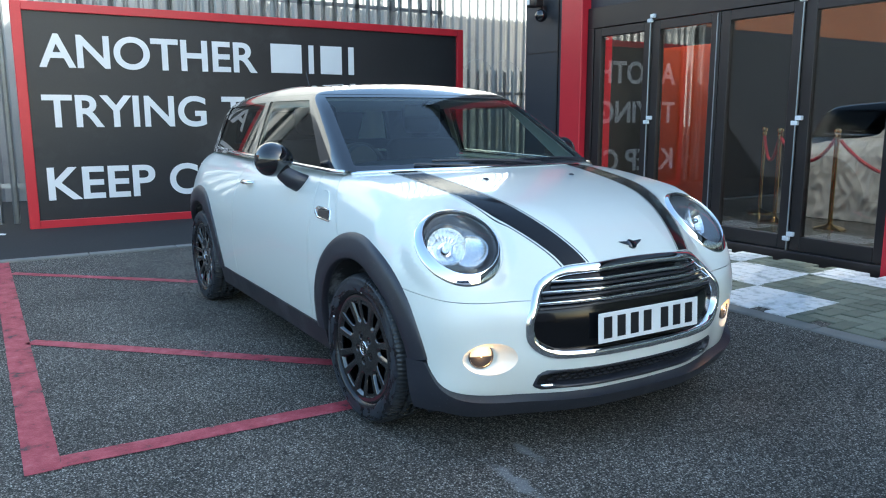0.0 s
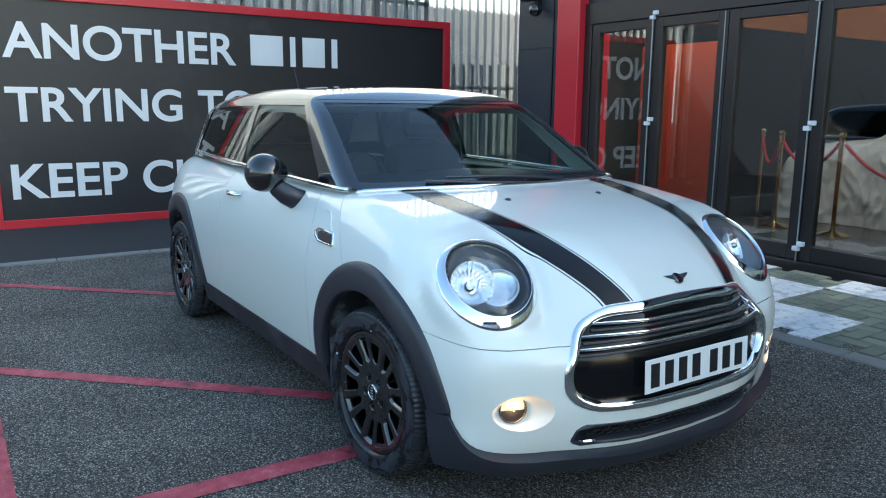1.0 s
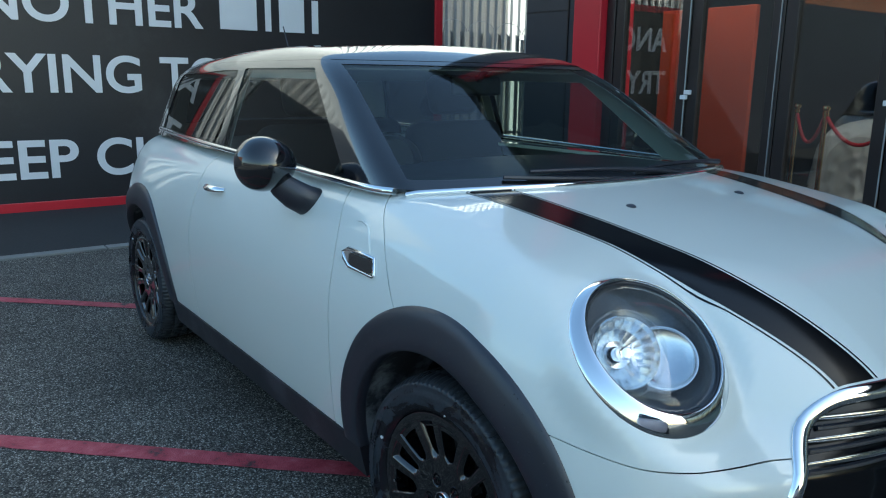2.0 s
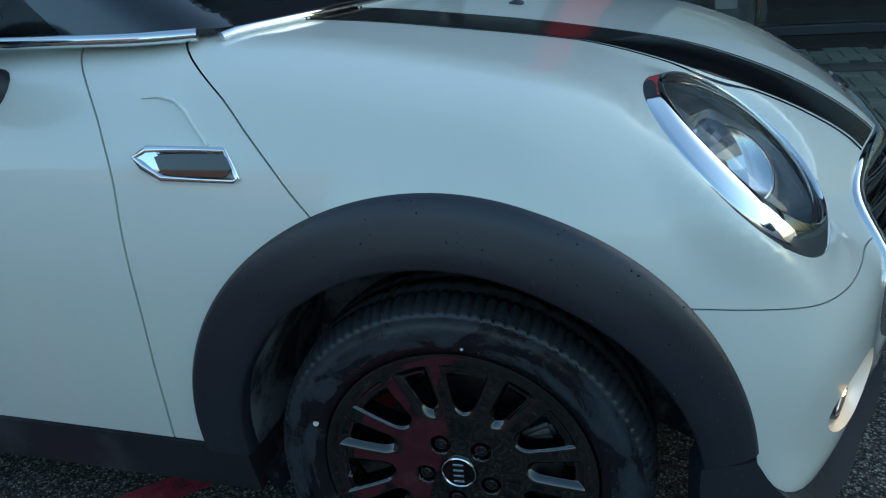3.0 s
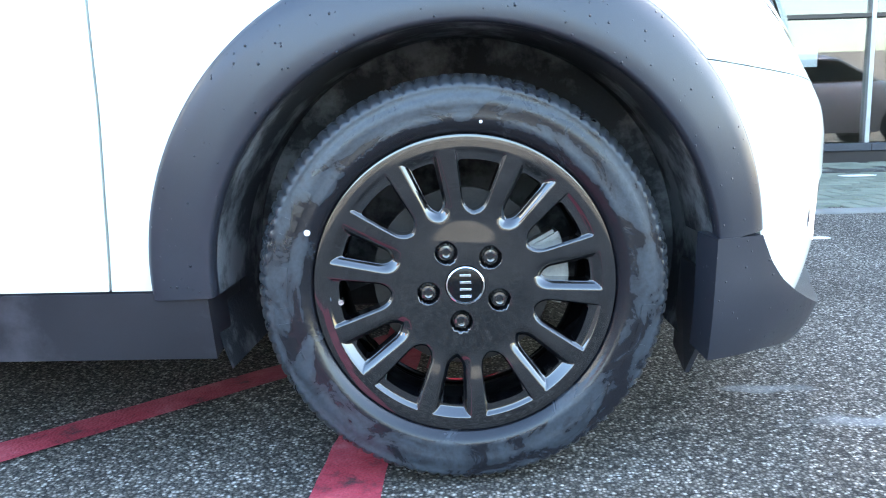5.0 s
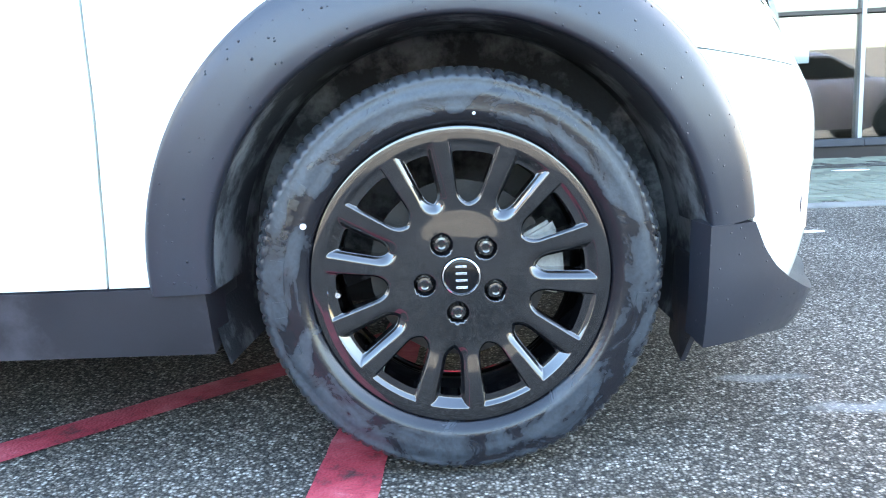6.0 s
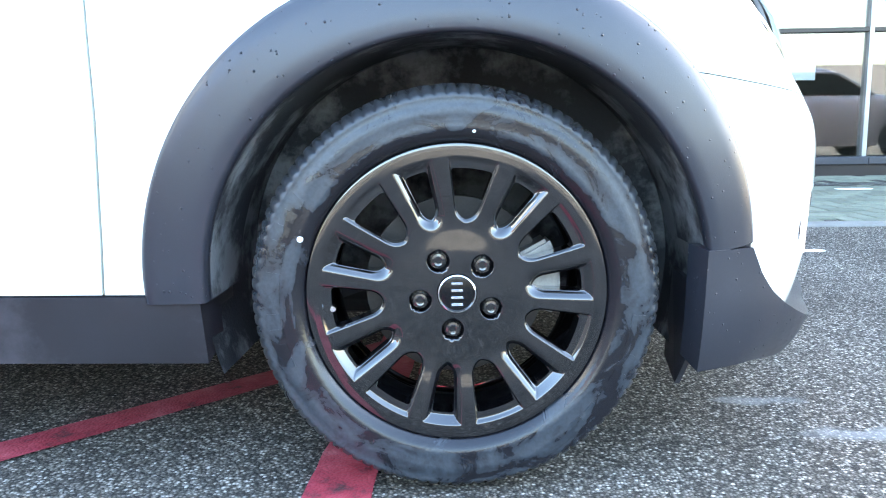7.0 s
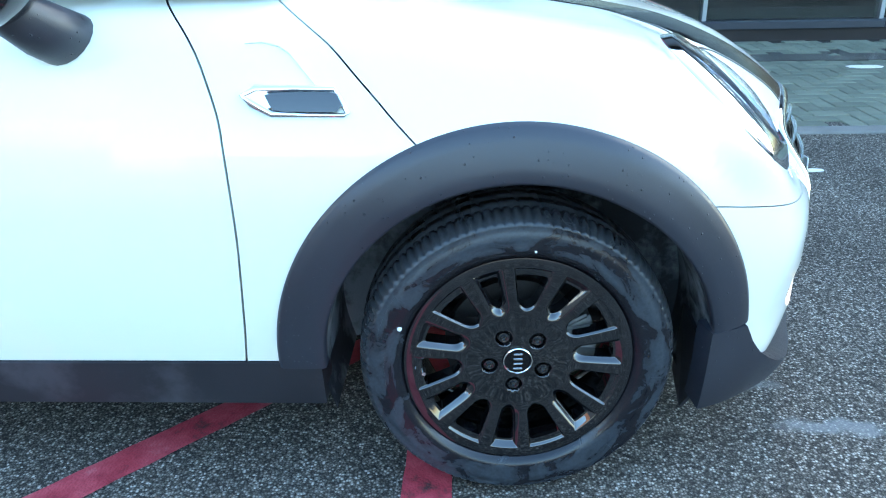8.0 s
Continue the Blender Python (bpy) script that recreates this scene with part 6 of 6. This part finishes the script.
    part("valve", tube([(-0.1845, 0.016, -0.018), (-0.184, 0.006, -0.018), (-0.1835, -0.003, -0.0178)], [0.005, 0.0048, 0.004], 10), M_SILVER, wheel, "valve cap", True)
    # brakes
    disc = part("brake_disc", lathe([(0.0, 0.052), (0.075, 0.052), (0.078, 0.060), (0.082, 0.078), (0.140, 0.078), (0.140, 0.098), (0.08, 0.098)], 72, 'y'), M_STEEL, wheel, "bare steel brake disc", True)
    bm = bmesh.new()
    for i in range(9):
        a0 = radians(-16 + i * 5.5)
        for r, y in ((0.104, 0.050), (0.162, 0.050), (0.162, 0.11), (0.104, 0.11)):
            bm.verts.new((r * math.cos(a0), y, r * math.sin(a0)))
    bm.verts.ensure_lookup_table()
    for i in range(8):
        for j in range(4):
            bm.faces.new((bm.verts[i * 4 + j], bm.verts[i * 4 + (j + 1) % 4], bm.verts[i * 4 + 4 + (j + 1) % 4], bm.verts[i * 4 + 4 + j]))
    bm.faces.new([bm.verts[j] for j in range(4)][::-1]); bm.faces.new([bm.verts[32 + j] for j in range(4)])
    bmesh.ops.recalc_face_normals(bm, faces=bm.faces)
    bmesh.ops.bevel(bm, geom=[e for e in bm.edges if e.calc_face_angle(0) > 0.5], offset=0.006, segments=2, affect='EDGES')
    part("brake_caliper", bm, M_CAST, wheel, "bare cast brake caliper", True)
    part("hub_carrier", lathe([(0.0, 0.06), (0.05, 0.06), (0.06, 0.11), (0.04, 0.14), (0.0, 0.14)], 24, 'y'), M_UNDER, wheel, "", True)
    return wheel


STEER = 3.0
W0 = make_wheel()
TYRE_Y = -0.842
W0.matrix_basis = pose(0, TYRE_Y, WHEEL_Z, 0, 0, STEER)
for x, y, rz, spin in ((-BASE, TYRE_Y, 0, 25), (0, -TYRE_Y, 180 + STEER, 40), (-BASE, -TYRE_Y, 180, 10)):
    copy_thing(W0, pose(x, y, WHEEL_Z, 0, 0, rz) @ pose(0, 0, 0, 0, spin, 0))

# wheel housings and underbody
for cx in (0.0, -BASE):
    for sgn in (-1, 1):
        bm = lathe([(0.392, 0.80 * sgn), (0.392, 0.50 * sgn), (0.30, 0.48 * sgn), (0.0, 0.48 * sgn)], 48, 'y', (cx, 0, WHEEL_Z), -20, 200)
        part("arch_liner", bm, M_LINER, car, "dusty black arch liner", True)
part("floor_pan", boxed(-2.9, 0.55, -0.47, 0.47, 0.19, 0.24, 0.02), M_UNDER, car, "black underbody")
part("floor_side", boxed(-2.05, -0.46, -0.79, -0.472, 0.195, 0.245, 0.01), M_UNDER, car)
part("floor_side", boxed(-2.05, -0.46, 0.472, 0.79, 0.195, 0.245, 0.01), M_UNDER, car)

# ---- things in and before the show room ----
# brass rope posts and ropes
def rope_post(x, y):
    p = empty("rope_post", None, "polished brass rope barrier post on the show room floor", "barrier post", "rope barrier")
    z = 0.12
    part("base", lathe([(0.0, 0.0), (0.15, 0.0), (0.15, 0.012), (0.12, 0.028), (0.045, 0.045), (0.025, 0.06)], 32), M_BRASS, p, "round brass base", True)
    part("pole", lathe([(0.022, 0.05), (0.022, 0.90), (0.030, 0.905), (0.030, 0.935), (0.022, 0.94)], 20), M_BRASS, p, "brass pole", True)
    part("finial", lathe([(0.018, 0.938), (0.034, 0.955), (0.038, 0.972), (0.030, 0.99), (0.0, 1.0)], 20), M_BRASS, p, "ball finial", True)
    p.matrix_world = pose(x, y, z)
    return p


POSTS = [(-2.92, 5.66), (-2.34, 5.12), (-1.70, 5.10), (-0.35, 5.05), (0.9, 5.05)]
for q in POSTS:
    rope_post(*q)
for (x0, y0), (x1, y1) in zip(POSTS[:-1], POSTS[1:]):
    sag = 0.16 + 0.20 * min(1.0, math.hypot(x1 - x0, y1 - y0) / 1.3)
    pts = [(x0 + (x1 - x0) * t, y0 + (y1 - y0) * t, 1.04 - sag * 4 * t * (1 - t)) for t in np.linspace(0.03, 0.97, 24)]
    ob = part("barrier_rope", tube(pts, 0.017, 10), M_ROPE, None, "", True)
    tagged(ob, "sagging red velvet rope between brass posts", "rope", "rope barrier")

# car under a silver cover
def covered_car():
    """A dust sheet draped over a car: taut on top, pleated and crumpled towards the floor."""
    top = curve_fn([-2.1, -1.75, -1.0, -0.35, 0.9, 1.5, 2.1], [0.62, 0.82, 0.93, 1.36, 1.38, 0.98, 0.66])

    def F(P):
        x, a, z = P[:, 0], np.abs(P[:, 1]), P[:, 2]
        low = np.clip(0.75 - z, 0, 1)
        f = smax(z - top(x) + 0.08 * a ** 2, a - (0.88 - 0.25 * np.maximum(0, z - 0.7) + 0.10 * low + 0.05 * np.sin(9 * x + 2 * np.sin(4 * x)) * low), 0.12)
        return smax(f, np.abs(x) - (1.98 - 0.15 * a ** 2 + 0.10 * low + 0.05 * np.sin(11 * P[:, 1]) * low), 0.15)
    P, Q = capsule(F, -1.4, 1.4, 0.35, 200, 50, 240, 125)
    N = grad(F, P)
    k = np.array([abs(noise.noise(Vector((p[0] * 5, p[1] * 5, p[2] * 2.2)))) + 0.8 * abs(noise.noise(Vector((p[0] * 11, p[1] * 11, p[2] * 6)))) for p in P])
    P = P - N * (0.055 * k)[:, None]
    V, Q2, polys = clip(P, Q, [], lambda A_: A_[:, 2] - 0.0)
    f = [tuple(q)[::-1] for q in Q2] + [q[::-1] for q in polys]
    f0 = f[len(f) // 3]
    if np.cross(V[f0[1]] - V[f0[0]], V[f0[2]] - V[f0[0]]) @ (V[f0[0]] - np.array((V[f0[0]][0], 0, 0.3))) < 0:
        f = [q[::-1] for q in f]
    ob = mesh_ob("covered_car", V, f, M_SHEET, None, "", smooth=True)
    ob.matrix_world = pose(-0.95, 6.75, 0.125)
    return tagged(ob, "car under a crumpled silver dust cover behind ropes", "covered car")


covered_car()
ob = part("display_panel", boxed(-4.05, -2.98, 4.88, 4.94, 0.121, 2.02, 0.006), M_ORANGE, None)
tagged(ob, "plain orange-red display board behind the door glass", "display board")

# show room ceiling spots
for x, y in ((-3.3, 4.1), (-1.7, 4.6), (-0.5, 5.0)):
    sp = empty("ceiling_spot", pose(x, y, 3.3), "small lit ceiling spot lamp", "ceiling lamp", "show room spots")
    part("housing", lathe([(0.05, 0.0), (0.055, -0.10), (0.06, -0.12), (0.045, -0.12), (0.04, -0.06), (0.0, -0.06)], 20), M_FRAME, sp, "black lamp housing", True)
    part("bulb", lathe([(0.0, -0.112), (0.036, -0.108), (0.038, -0.095)], 20), glow("warm_spot_glow", (1.0, 0.86, 0.66), 30.0), sp, "glowing bulb", True)
    li = new("spot_light", bpy.data.lights.new("spot_light", 'SPOT'))
    li.data.energy, li.data.spot_size, li.data.color, li.data.shadow_soft_size = 46, radians(125), (1.0, 0.90, 0.78), 0.05
    li.matrix_world = pose(x, y, 3.16)

# security camera on the corner pier
cc = empty("security_camera", None, "small dark security camera on the corner pier", "camera")
part("bracket", boxed(-4.32, -4.26, DOOR_Y - 0.04, DOOR_Y + 0.018, 2.36, 2.46, 0.006), M_FRAME, cc)
part("body", boxed(-4.42, -4.24, DOOR_Y - 0.16, DOOR_Y - 0.045, 2.44, 2.56, 0.02, 3), M_FRAME, cc, "dark camera body", True)
bm = bmesh.new(); bmesh.ops.create_uvsphere(bm, u_segments=20, v_segments=12, radius=0.07)
bmesh.ops.translate(bm, verts=bm.verts, vec=(-4.22, DOOR_Y - 0.10, 2.34))
part("dome", bm, M_BLACK, cc, "dark dome", True)
part("label", boxed(-4.40, -4.35, DOOR_Y - 0.164, DOOR_Y - 0.161, 2.47, 2.53), M_WHITE, cc, "white label")

# notices behind the shop window
for x0, x1, z0, z1, mt, lb in ((0.56, 0.72, 0.42, 0.72, M_PLATE, "pale notice card in the shop window"), (0.60, 0.98, 0.80, 1.02, M_PIER, "grey notice board in the shop window"),
                               (0.80, 1.75, 0.68, 0.73, M_RED, "red shelf edge behind the shop window"), (2.72, 2.95, 0.92, 1.08, M_PLATE, "white notice card in the shop window")):
    ob = part("notice", boxed(x0, x1, WIN_Y + 0.10, WIN_Y + 0.108, z0, z1), mt, None)
    tagged(ob, lb, "notice", "window notices")

# litter
def scrap(name, x, y, z, a, b, rot, label):
    bm = bmesh.new()
    n = 9
    vs = [bm.verts.new((a * math.cos(2 * math.pi * k / n) * (1 + 0.25 * noise.noise(Vector((k * 1.7, x, y)))), b * math.sin(2 * math.pi * k / n), 0.003 + 0.004 * abs(noise.noise(Vector((k, y, x)))))) for k in range(n)]
    lo = [bm.verts.new((v.co.x, v.co.y, 0.0)) for v in vs]
    bm.faces.new(vs); bm.faces.new(lo[::-1])
    for k in range(n):
        bm.faces.new((lo[k], lo[(k + 1) % n], vs[(k + 1) % n], vs[k]))
    ob = part(name, bm, M_LITTER, None)
    ob.matrix_world = pose(x, y, z, 0, 0, rot)
    return tagged(ob, label, "litter", "litter")


scrap("paper_scrap", 1.46, 1.25, 0.027, 0.055, 0.02, 5, "small white paper scrap on the asphalt")
scrap("paper_scrap", 2.66, 3.36, PAVE + 0.035, 0.13, 0.06, 0, "crumpled white wrapper on the block paving")
scrap("paper_scrap", -6.55, -1.95, 0.011, 0.06, 0.04, 20, "white scrap of litter under the fence")


# silver car parked across the yard, seen in the shop windows
def parked_car():
    c = empty("parked_car", None, "pale silver-rose hatchback parked in the yard", "car")
    lower = lambda P: np.minimum(np.minimum(belt(X(P)) - Z(P), Z(P) - 0.22), np.minimum(arch(P, True, -0.05), arch(P, False, -0.05)))
    panel("body", body_f, BP, BQ, [lower], M_PARKED, c, "pale silver-rose car body")
    panel("bonnet", body_f, BP, BQ, [lambda P: Z(P) - belt(X(P)) - 0.0, lambda P: cowl_line(P)], M_PARKED, c, "pale silver-rose bonnet")
    panel("roof", cabin_f, CP, CQ, [lambda P: Z(P) - 1.33], M_PARKED, c, "pale silver-rose roof")
    panel("window_band", cabin_f, CP, CQ, [lambda P: Z(P) - 1.0, lambda P: 1.329 - Z(P)], M_BLACK, c, "dark windows")
    for x in (0.0, -BASE):
        for y in (-0.80, 0.80):
            w = part("wheel", lathe([(0.0, -0.09), (0.20, -0.09), (0.22, -0.10), (0.29, -0.095), (0.309, -0.05), (0.309, 0.05), (0.29, 0.095), (0.22, 0.10), (0.0, 0.09)], 40, 'y', (x, y * 0.93, WHEEL_Z)), M_RUBBER, c, "", True)
            part("hub_cap", lathe([(0.0, -0.012), (0.10, -0.008), (0.19, 0.0), (0.19, 0.19), (0.0, 0.19)], 24, 'y', (x, y * 0.93 - 0.094, WHEEL_Z)), M_SILVER, w, "silver wheel trim", True)
    c.matrix_world = pose(6.6, -1.35, 0, 0, 0, 0)


parked_car()

# ---- kerb stones and block paving ----
bm = boxed(0, 0.908, 0, 0.125, -0.05, PAVE, 0.010, 2)
kme = bpy.data.meshes.new("kerb_stone")
bm.normal_update(); bm.to_mesh(kme); bm.free(); kme.materials.append(M_CONC)
kerb = empty("kerb", None, "pale concrete kerb stones edging the forecourt", "kerb", kind="structure")
for i in range(20):
    o = new("kerb_stone", kme); o.parent = kerb
    o.matrix_basis = pose(-5.2 + i * 0.915, KERB_Y + random.uniform(-0.002, 0.002), random.uniform(-0.003, 0.003), 0, 0, random.uniform(-0.15, 0.15))

paving = empty("block_paving", None, "grey block paving with white painted squares before the doors", "paving", kind="structure")
CY = KERB_Y + 0.13
PAVE_UP = 0.022


def paver_mesh(sx, sy, mat):
    bm = boxed(-sx / 2 + 0.0025, sx / 2 - 0.0025, -sy / 2 + 0.0025, sy / 2 - 0.0025, -0.03, 0, 0.004, 1)
    me = bpy.data.meshes.new("paver")
    bm.normal_update(); bm.to_mesh(me); bm.free(); me.materials.append(mat)
    return me


pm = {h: paver_mesh(*((0.2, 0.1) if h else (0.1, 0.2)), M_PAVER1) for h in (0, 1)}

blocks = []
W = 0.1
y_end = WIN_Y - 0.04
for r in range(0, 30):
    for c in range(-52, 80):
        x0, y0 = c * W, CY + r * W
        k = (c - r) % 4
        if k == 0:
            b = (1, x0 + W, y0 + W / 2)
        elif k == 3:
            b = (0, x0 + W / 2, y0 + W)
        else:
            continue
        h, x, y = b
        lim = DOOR_Y - 0.06 if x < 0.45 else y_end
        if y + (0.05 if h else 0.1) > lim or x < -5.1 or x > 8:
            continue
        blocks.append((h, x, y))
near = [b for b in blocks if -0.95 < b[1] < 0.75 or (1.5 < b[1] < 3.2)][:300]
ns = set(near)
for h, x, y in near:
    o = new("paver", pm[h]); o.parent = paving
    o.matrix_basis = pose(x, y, PAVE + PAVE_UP * (y - CY) + random.uniform(-0.0015, 0.0015), random.uniform(-0.4, 0.4), random.uniform(-0.4, 0.4), 0)
V, Fc = [], []
for h, x, y in blocks:
    if (h, x, y) in ns:
        continue
    src = pm[h]
    z = PAVE + PAVE_UP * (y - CY) + random.uniform(-0.0015, 0.0015)
    n0 = len(V)
    V += [(v.co.x + x, v.co.y + y, v.co.z + z) for v in src.vertices]
    Fc += [tuple(n0 + i for i in p.vertices) for p in src.polygons]
tagged(mesh_ob("paver_field", V, Fc, M_PAVER, paving, "grey paving blocks, some painted white"), kind="stuff")
